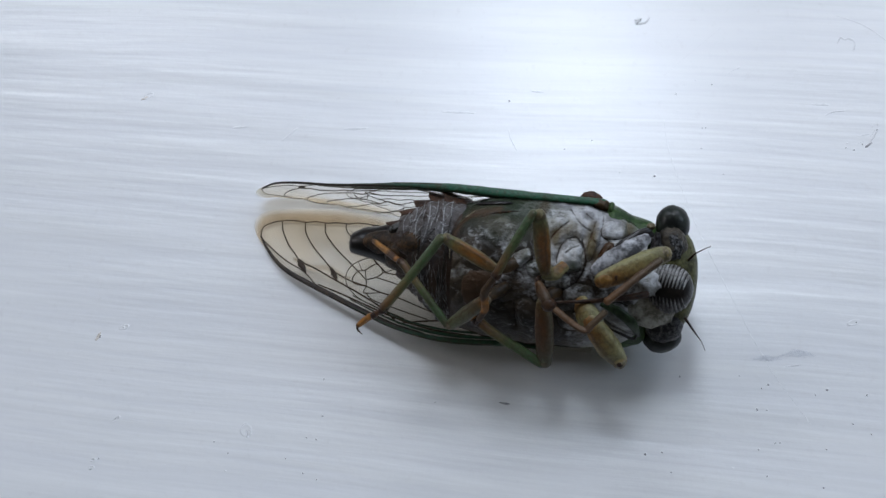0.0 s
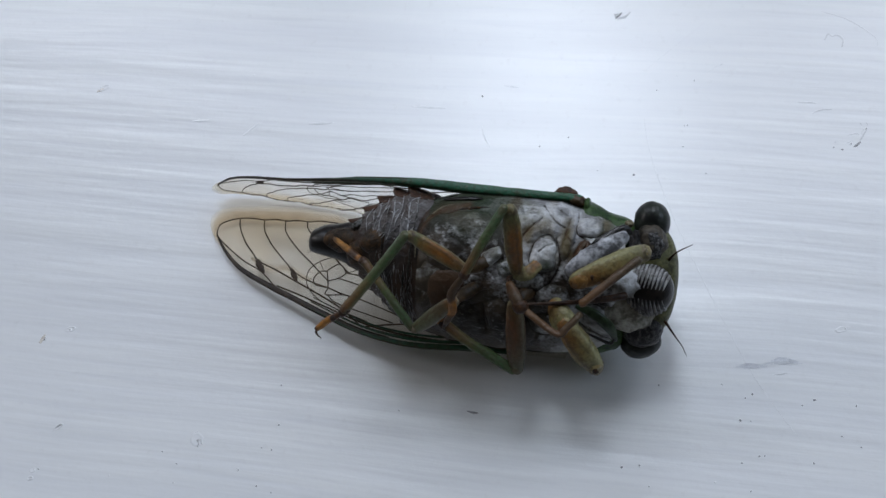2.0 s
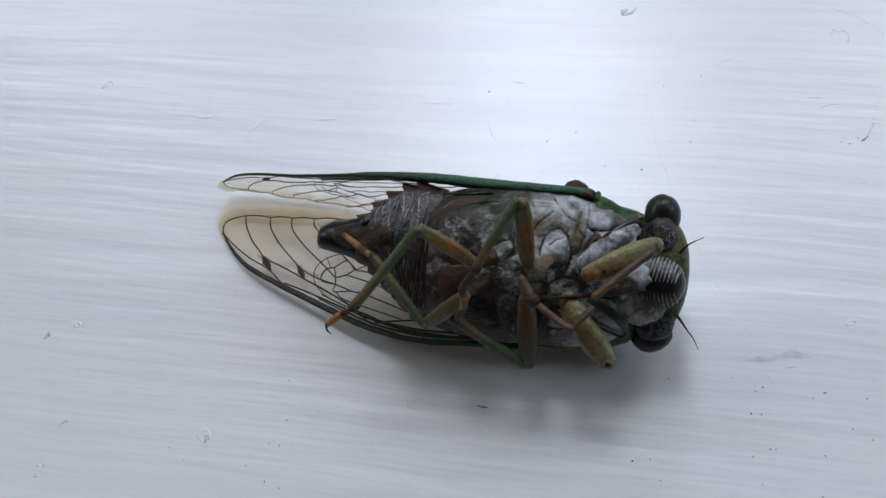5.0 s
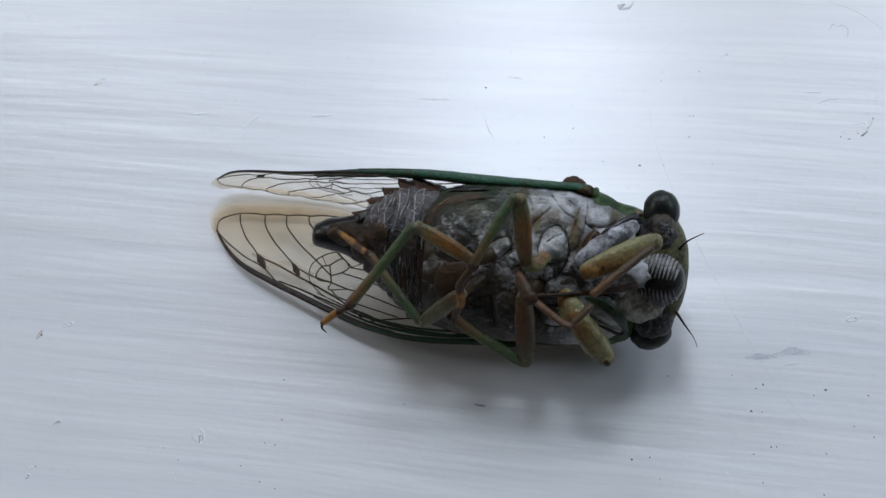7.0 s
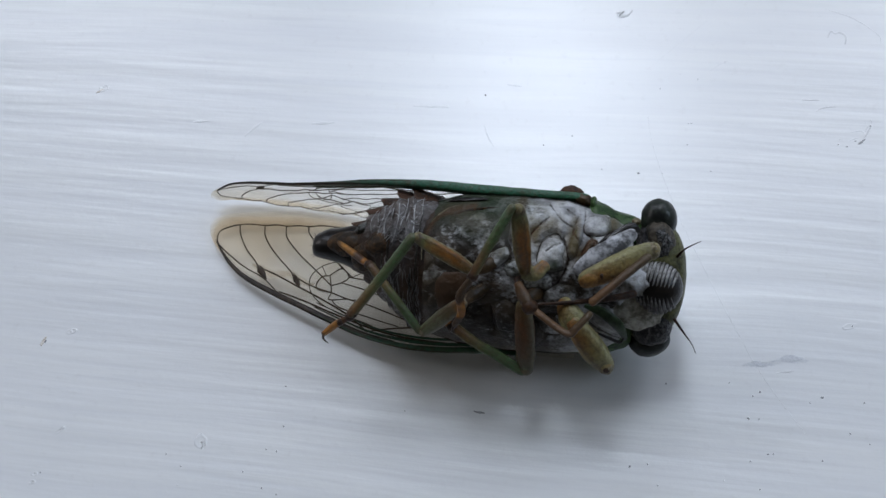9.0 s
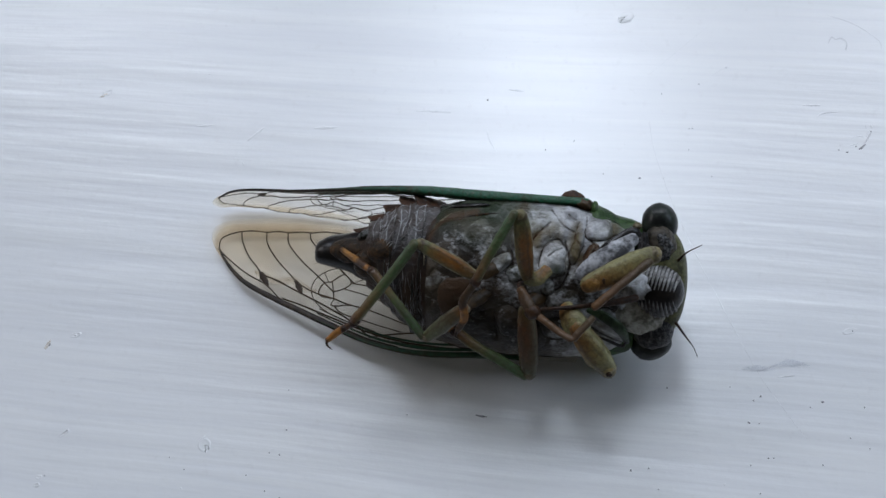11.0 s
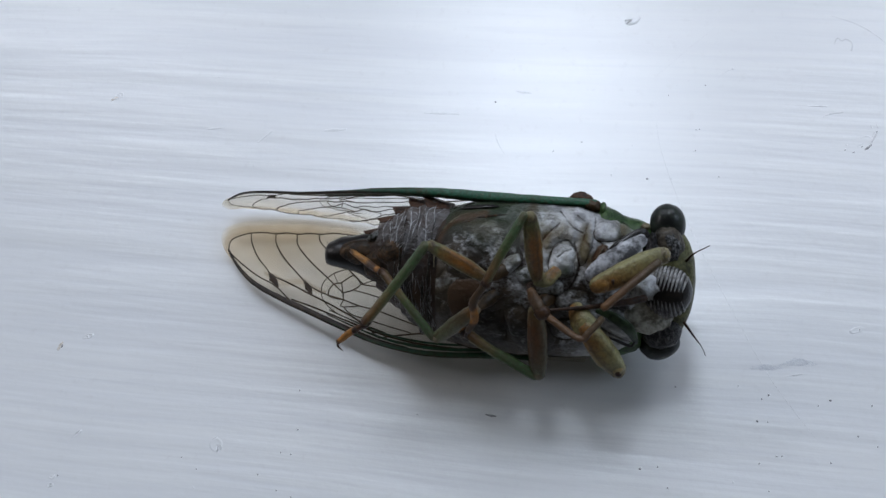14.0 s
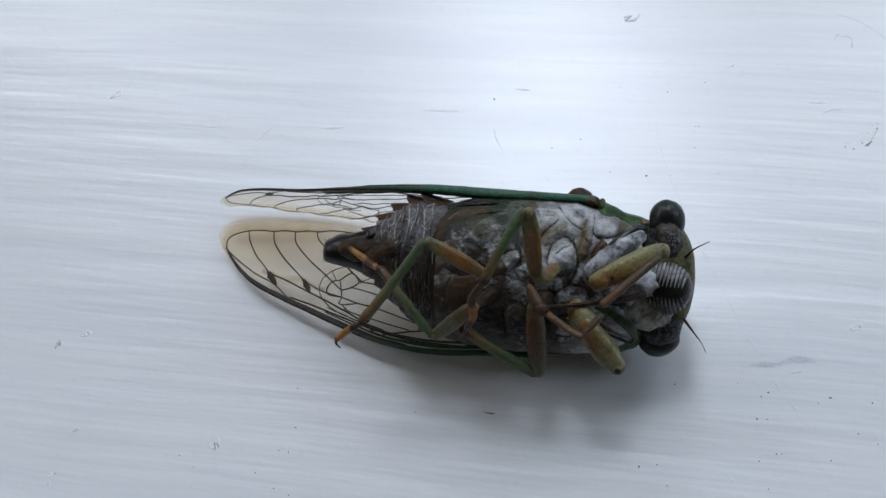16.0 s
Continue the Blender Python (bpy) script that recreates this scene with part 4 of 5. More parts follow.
def spines(root, a, b, n, size):
    """Short dark bristles along a shin."""
    a, b = np.array(a), np.array(b)
    for i in range(n):
        k = (i + 0.7) / (n + 0.4)
        p = a + (b - a) * k
        s = 1 if i % 2 else -1
        limb("spine", [tuple(p), tuple(p + np.array((-0.18 * size, 0.30 * s * size, 0.12 * size)))], [0.06, 0.015], DARK_JOINT, root, steps=3, around=5)


r = leg("fore leg with a thick yellow-green thigh", ([(21.4, 1.2, 5.3), (23.2, 2.65, 5.0), (25.0, 4.0, 4.2)], [0.5, 0.85, 0.75, 0.5], HIP_BLOOM),
    [(22.0, 0.7, 6.5), (23.6, 1.6, 6.4), (25.2, 2.5, 5.9), (26.6, 3.2, 5.3)], [(26.3, 2.8, 6.3), (24.5, 1.1, 7.0), (22.7, -0.7, 7.4)], None, None, 0.98, (FORE_FEMUR, BROWN_TIBIA), None, 0.78)
# shade in the crease round the hip, put in as a black limb
limb("hip_outline", [(22.3, 2.3, 4.3), (23.4, 3.25, 4.2), (24.9, 4.3, 3.5), (25.5, 4.2, 3.2)], [0.25, 0.55, 0.5, 0.2], BLACK, r, "black limb drawn for the dark crease along the hip", flat=0.5)
blob("thigh_base", (22.35, 0.85, 6.55), (0.85, 0.66, 0.62), AMBER, r, "amber base of the thigh", 30, 0.08, 3)
limb("thigh_mark", [(23.25, 1.45, 7.0), (23.15, 1.25, 7.05), (23.2, 1.0, 7.0)], [0.05, 0.14, 0.06], DARK_JOINT, r, "dark mark on the thigh", steps=8, around=8, flat=0.5)
blob("fringe", (26.55, 3.15, 5.35), (0.55, 0.62, 0.55), BEIGE, r, "pale worn knee", 0, 0.25)
r = leg("middle leg with a brown thigh and green shin", ([(18.9, 1.2, 5.0), (18.2, 0.6, 5.6), (17.6, 0.6, 6.0)], [0.5, 0.6, 0.55], FORE_FEMUR),
        [(17.5, 0.9, 6.2), (17.3, 2.4, 7.0), (17.1, 4.2, 7.8), (16.9, 5.7, 8.3)], [(16.5, 5.8, 8.5), (15.2, 3.2, 8.6), (14.0, 0.6, 8.3)],
        [(14.0, 0.5, 8.3), (13.1, -1.1, 7.9), (13.2, -2.5, 7.4), (12.7, -3.6, 7.0)], [(12.7, -3.6, 7.0), (12.5, -4.1, 6.8), (12.75, -4.4, 6.6)], 0.73, None, DARK_TARSUS, 1.15)
r = leg("hind leg with a long green shin and orange foot", ([(15.0, 1.0, 5.2), (14.3, 0.7, 6.0), (13.7, 0.6, 6.6)], [0.5, 0.5, 0.4], DARK_BROWN),
        [(13.6, 0.6, 6.8), (12.2, 1.4, 7.0), (10.8, 2.1, 7.2), (9.5, 2.8, 7.4)], [(9.2, 2.8, 7.5), (7.0, -0.5, 7.5), (4.8, -3.6, 7.5)],
        [(4.7, -3.8, 7.5), (3.8, -4.4, 7.5), (3.2, -4.9, 7.4), (2.65, -5.4, 7.3)], [(2.65, -5.4, 7.3), (2.6, -5.8, 7.2), (2.95, -6.2, 7.0)], 0.64, None, None, 1.45)
blob("ankle", (4.0, -4.28, 7.55), (0.34, 0.28, 0.30), DARK_JOINT, r, "", 40, 0.2, 1)
blob("ankle", (4.95, -3.5, 7.5), (0.46, 0.36, 0.40), DARK_JOINT, r, "", 50, 0.2, 1)
spines(r, (7.6, 0.4, 7.5), (4.9, -3.4, 7.5), 4, 1.6)
r = leg("fore leg with a thick yellow-green thigh", ([(20.5, -1.6, 5.0), (21.0, -2.1, 5.8), (21.6, -2.8, 6.1)], [0.65, 0.88, 0.98], FORE_FEMUR),
    [(21.5, -2.7, 6.2), (22.4, -3.8, 6.1), (23.2, -4.8, 5.8), (24.0, -5.75, 5.4)], [(22.6, -1.6, 7.3), (21.8, -2.6, 7.5), (21.0, -3.2, 7.5), (18.2, -1.6, 7.2)],
    [(18.2, -1.6, 7.2), (17.6, -0.8, 7.0), (17.2, -0.1, 6.8)], [(17.2, -0.1, 6.8), (17.0, 0.3, 6.6), (17.3, 0.5, 6.4)], 1.06, (FORE_FEMUR, BROWN_TIBIA), BROWN_TIBIA, 0.62)
blob("fringe", (24.15, -5.95, 5.35), (0.62, 0.5, 0.6), BEIGE, r, "pale worn knee", 50, 0.25)
limb("hip_outline", [(22.2, -1.7, 4.5), (23.4, -2.0, 4.7), (24.7, -3.0, 4.2), (25.3, -4.2, 3.3)], [0.2, 0.42, 0.45, 0.2], DARK_GREEN, r, "dark green edge of the hip", flat=0.5)
# black line for the shaded crease beside the lower hip
limb("hip_outline", [(22.5, -3.5, 4.3), (23.8, -4.0, 4.0), (24.9, -4.5, 3.4), (25.2, -4.1, 3.5)], [0.05, 0.13, 0.14, 0.05], BLACK, r, "black limb drawn for the dark crease along the hip", flat=0.6)
blob("thigh_mark", (24.15, -6.05, 5.75), (0.3, 0.3, 0.3), DARK_JOINT, r, "dark mark on the knee", 0, 0.2)
leg("middle leg with a dusky brown thigh and green shin", ([(18.6, -0.9, 4.7), (18.0, -1.3, 5.3), (17.6, -1.7, 5.7)], [0.5, 0.6, 0.55], DARK_BROWN),
    [(17.6, -1.8, 5.9), (17.8, -3.6, 5.6), (18.0, -5.6, 5.1), (18.1, -7.1, 4.7)], [(17.8, -7.3, 4.7), (15.9, -6.3, 4.9), (14.0, -5.3, 5.2), (12.3, -4.2, 5.4)],
    [(12.2, -4.1, 5.5), (11.8, -3.8, 5.6), (11.2, -3.4, 5.6)], None, 0.84, (DUSKY_FEMUR, TIBIA), None, 1.2)
r = leg("hind leg with a long green shin and orange foot", ([(14.6, -0.9, 5.0), (13.8, -1.4, 5.8), (13.2, -1.9, 6.4)], [0.5, 0.5, 0.4], DARK_BROWN),
        [(13.1, -2.0, 6.5), (12.1, -2.9, 6.2), (11.1, -3.9, 5.8), (10.0, -4.9, 5.3)], [(9.7, -4.9, 5.3), (8.3, -3.4, 5.1), (6.8, -1.8, 4.9), (5.3, -0.3, 4.5)],
        [(5.2, -0.25, 4.5), (4.3, 0.0, 3.8), (3.2, 0.4, 3.0), (2.1, 0.8, 2.3)], None, 0.66, (OLIVE_FEMUR, TIBIA), BANDED_TARSUS, 1.3)
spines(r, (8.0, -3.2, 5.1), (5.4, -0.4, 4.5), 4, 1.4)

# wings: one shape in its own plane (mm along s to the tip, across w to the inner margin), laid twice, mirrored
RIM = [(0, 0), (7.1, -1.95), (11.65, -3.49), (14.6, -4.08), (17.8, -4.3), (22.7, -3.9), (27.7, -3.4), (30.4, -2.96), (32.2, -2.3), (33.6, -1.5), (34.69, -0.7)]
EDGE = [(0, 0), (7.1, -1.95), (11.65, -3.49), (14.6, -4.08), (17.8, -4.3), (22.7, -3.9), (27.7, -3.4), (30.4, -2.96), (32.4, -2.26), (34.0, -1.35), (35.1, -0.75), (35.8, -0.1), (36.15, 0.5), (36.25, 0.9)]
INNER = [(0, 0.4), (4, 3.5), (10, 6.3), (16, 7.0), (22.4, 6.48), (25.7, 5.83), (27.8, 5.2), (30.9, 4.15), (32.9, 3.35), (34.6, 2.6), (35.5, 2.05), (36.0, 1.5), (36.25, 0.9)]


RIM_S, RIM_W = zip(*EDGE)


def wing(label, root, along, across, lift, clear, bold=1.0, from_root=0.0, crinkle=0.06, pitch=0.45, bow=((0, 0), (36, 0)), both_spots=True, light=1.0):
    root, along, across = np.array(root), np.array(along), np.array(across)
    out = np.cross(along, across)
    out = out if out[2] > 0 else -out

    def lay(s, w, h=0.0):
        p = root + along * s + across * w + out * (h + lift * math.sin(min(max(s / 36, 0), 1) * math.pi) * 0.5 + np.interp(s, *zip(*bow)) + (crinkle if crinkle < 0.1 else crinkle * min(1.0, max(0.0, (w - np.interp(s, RIM_S, RIM_W)) / 2.0))) * noise.noise(Vector((s * pitch, w * pitch, 0))))
        if p[2] < clear:                       # the soft margin bends where it meets the board
            p = p + np.array((0, 1, 0)) * (clear - p[2]) * 0.35
            p[2] = clear + 0.10 * h
        return p - BASE

    bm = bmesh.new()
    for key in ("straw", "thin"):
        bm.verts.layers.float.new(key)
    tan, worn = bm.verts.layers.float["straw"], bm.verts.layers.float["thin"]
    ss = 36.25 * np.sin(np.linspace(0, 1, 61) * math.pi / 2)
    e, i = np.array(EDGE), np.array(INNER)
    grid = []
    for s in ss:
        a, b = np.interp(s, e[:, 0], e[:, 1]), np.interp(s, i[:, 0], i[:, 1])
        grid.append([bm.verts.new(Vector(lay(s, a + (b - a) * k)) * MM) for k in np.linspace(0, 1, 25)])
        for k, vert in zip(np.linspace(0, 1, 25), grid[-1]):
            vert[worn] = max(0.0, min(1.0, max(1 - (1 - k) * (b - a) / 0.8, (s - 35.4) / 0.85, 0.0) if s > 20 else 0.0))
            vert[tan] = max(0.0, min(1.0, (s - 19) / 13 + 0.4 * (k - 0.5) + 0.5 * noise.noise(Vector((s * 0.35, k * 3, 1)))))
    for a, b in zip(grid, grid[1:]):
        for k in range(24):
            bm.faces.new((a[k], a[k + 1], b[k + 1], b[k]))
    skin = part("wing", bm, MEMBRANE, cicada, label)

    def vein(r, *pts):
        line = spline(pts, 5 * len(pts))
        part("vein", tube([lay(s, w, 0.02) for s, w in line], [r * 0.9 * light, r * light, r * 0.9 * light], steps=5 * len(pts), around=6), VEIN, skin)

    def strip(name, mat, label, inner, outer, h):
        """A soft margin between two lines of the wing."""
        b2 = bmesh.new()
        b2.verts.layers.float.new("thin")
        rows = [[b2.verts.new(Vector(lay(*(p + (q - p) * k), h)) * MM) for k in np.linspace(0, 1, 5)] for p, q in zip(spline(inner, 60), spline(outer, 60))]
        fade = {"wing_border": (0.0, 0.05, 0.3, 0.7, 1.0), "flush": (1.0, 0.35, 0.0, 0.35, 1.0)}.get(name)
        if fade:
            for row in rows:
                for k, vert in enumerate(row):
                    vert[b2.verts.layers.float["thin"]] = fade[k]
        for a, b in zip(rows, rows[1:]):
            for k in range(4):
                b2.faces.new((a[k], a[k + 1], b[k + 1], b[k]))
        part(name, b2, mat, skin, label)

    def spot(a, b):
        mid = ((a[0] + b[0]) / 2, (a[1] + b[1]) / 2)
        part("spot", tube([lay(*a, 0.02), lay(*mid, 0.02), lay(*b, 0.02)], [0.12, 0.27, 0.19, 0.05], steps=12, around=10, flat=0.2, rough=1.1, side=tuple(out)), SPOT, skin, "dark brown wing spot")

    part("wing_edge", tube([lay(s, w, 0.05) for s, w in spline([(from_root, np.interp(from_root, (0, 7.1), (0, -1.95)))] + RIM[1:6], 40)], [bold * r for r in ((0.36, 0.50, 0.48, 0.42, 0.32, 0.16) if both_spots else (0.50, 0.66, 0.60, 0.46, 0.33, 0.16))], steps=40, around=16, square=0.72, flat=0.95, side=tuple(out), rough=0.1), COSTA, skin, "thick green leading edge turning black")
    part("wing_edge", tube([lay(s, w + 0.08, 0.03) for s, w in spline(RIM[3:], 44)], [0.24, 0.29, 0.29, 0.26, 0.22, 0.17, 0.12, 0.08], steps=44, around=10, flat=0.38, side=tuple(out), rough=0.1), EDGE_BROWN, skin, "dark brown outer leading edge")
    part("vein", tube([lay(s, w - 0.40 * bold, 0.28 * bold) for s, w in spline([(3.6, -0.99)] + RIM[1:5], 40)], [0.03, 0.06, 0.08, 0.06, 0.03], steps=40, around=6), VEIN, skin)
    for off, r in ((0.55, 0.16), (1.0, 0.11)):
        part("wing_edge", tube([lay(s, w + off, 0.04) for s, w in spline(RIM[1:6], 40)], [r, r, r * 0.9, r * 0.6, 0.05], steps=40, around=8), COSTA, skin, "dark green vein along the leading edge")
    vein(0.065, (34.69, -0.7), (34.96, 0.25), (34.44, 0.96), (33.45, 1.65), (32.24, 2.15), (31.13, 2.4), (30.19, 2.85), (29.06, 3.1), (28.12, 3.55), (26.98, 3.85), (26.08, 4.3), (24.66, 4.6), (22.75, 4.95))
    vein(0.065, (34.52, -0.77), (32.59, -1.49), (30.67, -2.05), (28.6, -2.4), (26.46, -3.33))
    vein(0.065, (33.42, 1.6), (32.92, 0.79), (31.59, -0.35), (30.35, -1.04), (29.28, -1.78))
    vein(0.065, (31.1, 2.3), (30.59, 1.44), (28.97, 0.29), (26.79, -0.8), (25.91, -1.28))
    vein(0.065, (29.18, 2.99), (28.57, 2.04), (26.54, 0.87), (24.55, 0.03), (22.28, -0.97))
    vein(0.065, (27.18, 3.71), (26.68, 3.05), (24.83, 2.13), (23.31, 1.55), (20.94, 0.45))
    vein(0.079, (29.4, -1.58), (27.46, -1.73), (24.83, -2.11), (22.26, -2.47), (19.67, -2.97), (17.23, -3.84))
    vein(0.065, (25.91, -1.28), (23.94, -1.59), (21.94, -1.57), (20.39, -1.64), (18.17, -1.52), (14.73, -1.67))
    vein(0.065, (22.28, -0.97), (21.94, -1.57))
    vein(0.065, (22.28, -0.97), (21.54, -0.39), (21.18, 0.36), (22.14, 0.93), (22.77, 0.14), (22.88, -0.09))
    vein(0.065, (21.18, 0.36), (19.28, 0.58), (16.79, 0.19))
    vein(0.065, (22.88, -0.09), (23.51, -0.45), (23.63, -1.29), (23.15, -1.72), (21.94, -1.57))
    vein(0.058, (22.88, -0.09), (22.28, -0.97))
    vein(0.058, (21.59, -2.21), (20.69, -2.59), (18.73, -2.61), (14.88, -2.47))
    vein(0.058, (21.92, -1.62), (21.81, -2.24), (20.37, -1.69))
    vein(0.058, (21.54, -0.39), (19.38, -0.3), (16.49, -0.4))
    vein(0.079, (17.23, -3.84), (15.27, -2.8), (12.49, -1.78), (8.92, -1.42))
    vein(0.086, (26.46, -3.1), (22.84, -3.2), (18.03, -3.45), (14.88, -3.3), (11.88, -2.8), (7.0, -1.5))
    vein(0.058, (16.79, 0.19), (13.0, 0.6), (8.0, 0.5))
    vein(0.058, (24.66, 4.6), (21.0, 3.2), (17.0, 2.4), (12.0, 2.0))
    vein(0.050, (22.14, 0.93), (23.31, 1.55))
    strip("wing_border", BORDER if both_spots else MEMBRANE, "straw-brown soft outer margin", [(33.6, -1.45), (34.69, -0.7), (34.96, 0.25), (34.44, 0.96), (33.45, 1.65), (31.13, 2.4), (29.06, 3.1), (26.98, 3.85), (24.66, 4.6), (22.75, 4.95)],
          [(33.7, -1.55), (35.1, -0.75), (36.15, 0.5), (36.0, 1.5), (34.6, 2.6), (32.2, 3.65), (30.0, 4.45), (27.6, 5.25), (25.0, 5.6), (22.75, 5.0)], 0.03)
    vein(0.05, (21.6, 1.5), (22.9, 1.35), (24.0, 0.5), (24.5, -0.7), (24.0, -1.9), (22.6, -2.75), (20.6, -3.1), (17.0, -3.2))
    vein(0.055, (24.66, 4.6), (22.0, 3.4), (20.2, 2.3), (18.4, 1.5), (16.5, 1.3))
    vein(0.055, (22.75, 4.95), (20.2, 4.1), (17.2, 3.4), (12.5, 3.0))
    vein(0.05, (20.94, 0.45), (19.9, 1.5), (20.2, 2.3))
    vein(0.05, (18.4, 1.5), (18.0, 2.6), (17.2, 3.4))
    vein(0.05, (20.2, 2.3), (20.6, 3.3), (20.2, 4.1))
    vein(0.05, (16.5, 1.3), (15.2, 2.2), (15.0, 3.2))
    vein(0.05, (22.0, 3.4), (22.6, 2.3), (23.31, 1.55))
    vein(0.040, (24.0, 0.5), (23.2, -0.2))
    strip("hind_wing", HIND_MEMBRANE, "small clear hind wing under the large one", [(4.0, 3.0), (10.0, 3.4), (16.0, 2.9), (20.0, 2.0), (22.6, 1.5), (24.4, -0.6)], [(4.0, -1.0), (10.0, -2.6), (17.0, -3.2), (20.6, -3.1), (22.9, -2.7), (24.5, -0.7)], -0.15)
    strip("flush", BORDER if both_spots else MEMBRANE, "brown flush round the wing spots", [(30.4, -1.35), (29.4, -1.2), (28.2, -1.25), (26.6, -0.7), (25.2, -1.0), (23.8, -1.2)], [(30.2, -1.75), (28.9, -2.2), (27.6, -2.35), (26.2, -1.7), (24.8, -1.9), (23.8, -1.7)], 0.05)
    spot((29.7, -1.5), (28.3, -2.45))
    if both_spots:
        spot((26.15, -1.1), (24.94, -2.05))
    return skin


wing("clear wing with dark veins, lying almost flat on the board", (13.4, -11.8, 2.40), (-0.9043, 0.4227, -0.0604), (0.4265, 0.9008, -0.0815), 0.0, 0.48, 0.50, 3.6)
wing("clear wing with dark veins, standing on edge behind the body", (15.3, -1.43, 10.29), (-0.9485, 0.2136, -0.2339), (0.2589, 0.0973, -0.961), -0.5, 0.48, crinkle=0.16, pitch=0.8,
     bold=0.68, bow=((0, 0), (20, 0), (25, 0.12), (29, 0.38), (32, 0.52), (34.5, 0.45), (36.3, 0.15)), both_spots=False, light=0.72)

# ---- specks and scratches on the paint ----
def speck(x, y, size, mat=DIRT, long=1.0, turn=0.0, label="tiny dark speck of dirt on the white paint"):
    bm = bmesh.new()
    bmesh.ops.create_icosphere(bm, subdivisions=2, radius=1.0)
    for v in bm.verts:
        k = 1 + 0.45 * noise.noise(v.co * 1.7 + Vector((x, y, 0)))
        v.co = Vector((v.co.x * long * k, v.co.y * k, max(v.co.z, -0.2) * 0.35)) * 0.82 * size * MM
    ob = part("speck", bm, mat, None, label)
    ob.matrix_world = pose(x * MM, y * MM, 0, 0, 0, turn)
    return tagged(ob, category="speck", group="specks on the board")


SPECKS = [(20.8, -13.6), (25.8, -13.8), (28.1, -14.7), (27.5, -15.0), (31.8, -15.8), (32.8, -15.4), (35.9, -16.0), (26.9, -16.8), (27.7, -16.9), (28.0, -19.7), (28.4, -19.7), (26.6, -20.2),
          (34.4, -18.4), (35.7, -19.3), (17.3, -20.2), (18.7, -20.1), (19.3, -21.8), (24.4, -21.6), (27.0, -22.4), (32.0, -20.4), (31.3, -23.5), (36.1, -9.6)]
MORE = [(-32.6, -18.6), (-26.0, -19.4), (-21.4, -17.5), (-20.0, -18.6), (-20.1, -20.2), (-14.5, -19.3), (-12.6, -17.5), (-11.7, -17.7), (-12.8, -20.7), (-11.2, -15.6), (-11.2, -12.1),
        (-11.5, -21.3), (29.4, 17.0), (23.2, 14.7), (26.7, 15.4), (24.1, 15.7), (25.2, 16.1), (25.3, 10.7), (25.6, 10.7), (25.0, 8.5), (19.4, 9.6), (20.4, 6.0)]
REST = [(22.5, 5.8), (26.7, 5.6), (38.1, 7.8), (38.5, 7.0), (6.9, 15.7), (8.9, 20.4), (14.8, 10.4), (12.1, 9.7), (17.2, 6.7), (-8.0, 22.4), (-17.0, 10.9), (-16.2, 20.5), (-21.4, 21.7), (-31.7, -5.8), (-34.1, -6.6), (-0.8, -14.8)]
BIG = {(20.4, 6.0): 0.19, (6.9, 15.7): 0.20, (28.1, -14.7): 0.17, (17.3, -20.2): 0.2, (26.9, -16.8): 0.16, (32.8, -15.4): 0.18, (-34.1, -6.6): 0.22, (-31.7, -5.8): 0.25, (29.4, 17.0): 0.20}
PALE = {(8.9, 20.4), (-8.0, 22.4), (-17.0, 10.9), (-16.2, 20.5), (-21.4, 21.7), (29.4, 17.0), (24.1, 15.7), (25.2, 16.1), (19.4, 9.6), (-26.0, -19.4), (24.4, -21.6), (38.1, 7.8), (-20.1, -20.2), (-31.7, -5.8)}
for k, (x, y) in enumerate(SPECKS + MORE + REST):
    speck(x, y, 0.58 * BIG.get((x, y), 0.085 + 0.045 * random.random()), PALE_DIRT if (x, y) in PALE else DIRT, 1 + 0.5 * random.random(), random.uniform(0, 180))


def mark(name, label, pts, radii, mat):
    """A scratch, hair or smear drawn on the paint."""
    bm = tube([(x, y, 0.0) for x, y in spline(pts, 6 * len(pts))], [0.85 * r for r in radii], steps=8 * len(pts), around=8, flat=0.05, rough=0.5)
    return tagged(part(name, bm, mat, None, label), category="mark", group="marks on the board")


WORN = shell_material("worn_paint", (0.55, 0.57, 0.62), (0.68, 0.70, 0.74), 0.35, 0.65, 1500, 0.5)
GREY_DIRT = shell_material("grey_dirt", (0.55, 0.56, 0.58), (0.69, 0.70, 0.715), 0.35, 0.65, 900, 0.7)
STRAW = shell_material("straw_flake", (0.50, 0.45, 0.39), (0.66, 0.62, 0.57), 0.35, 0.65, 900, 0.6)


for worn_mat in (PALE_DIRT, GREY_DIRT, WORN, STRAW):    # marks in the gloss keep its sheen
    skin_node = worn_mat.node_tree.nodes["Principled BSDF"]
    skin_node.inputs["Roughness"].default_value, skin_node.inputs["Specular IOR Level"].default_value = 0.36, 0.9
    skin_node.inputs["Coat Weight"].default_value, skin_node.inputs["Coat Roughness"].default_value = 0.6, 0.36


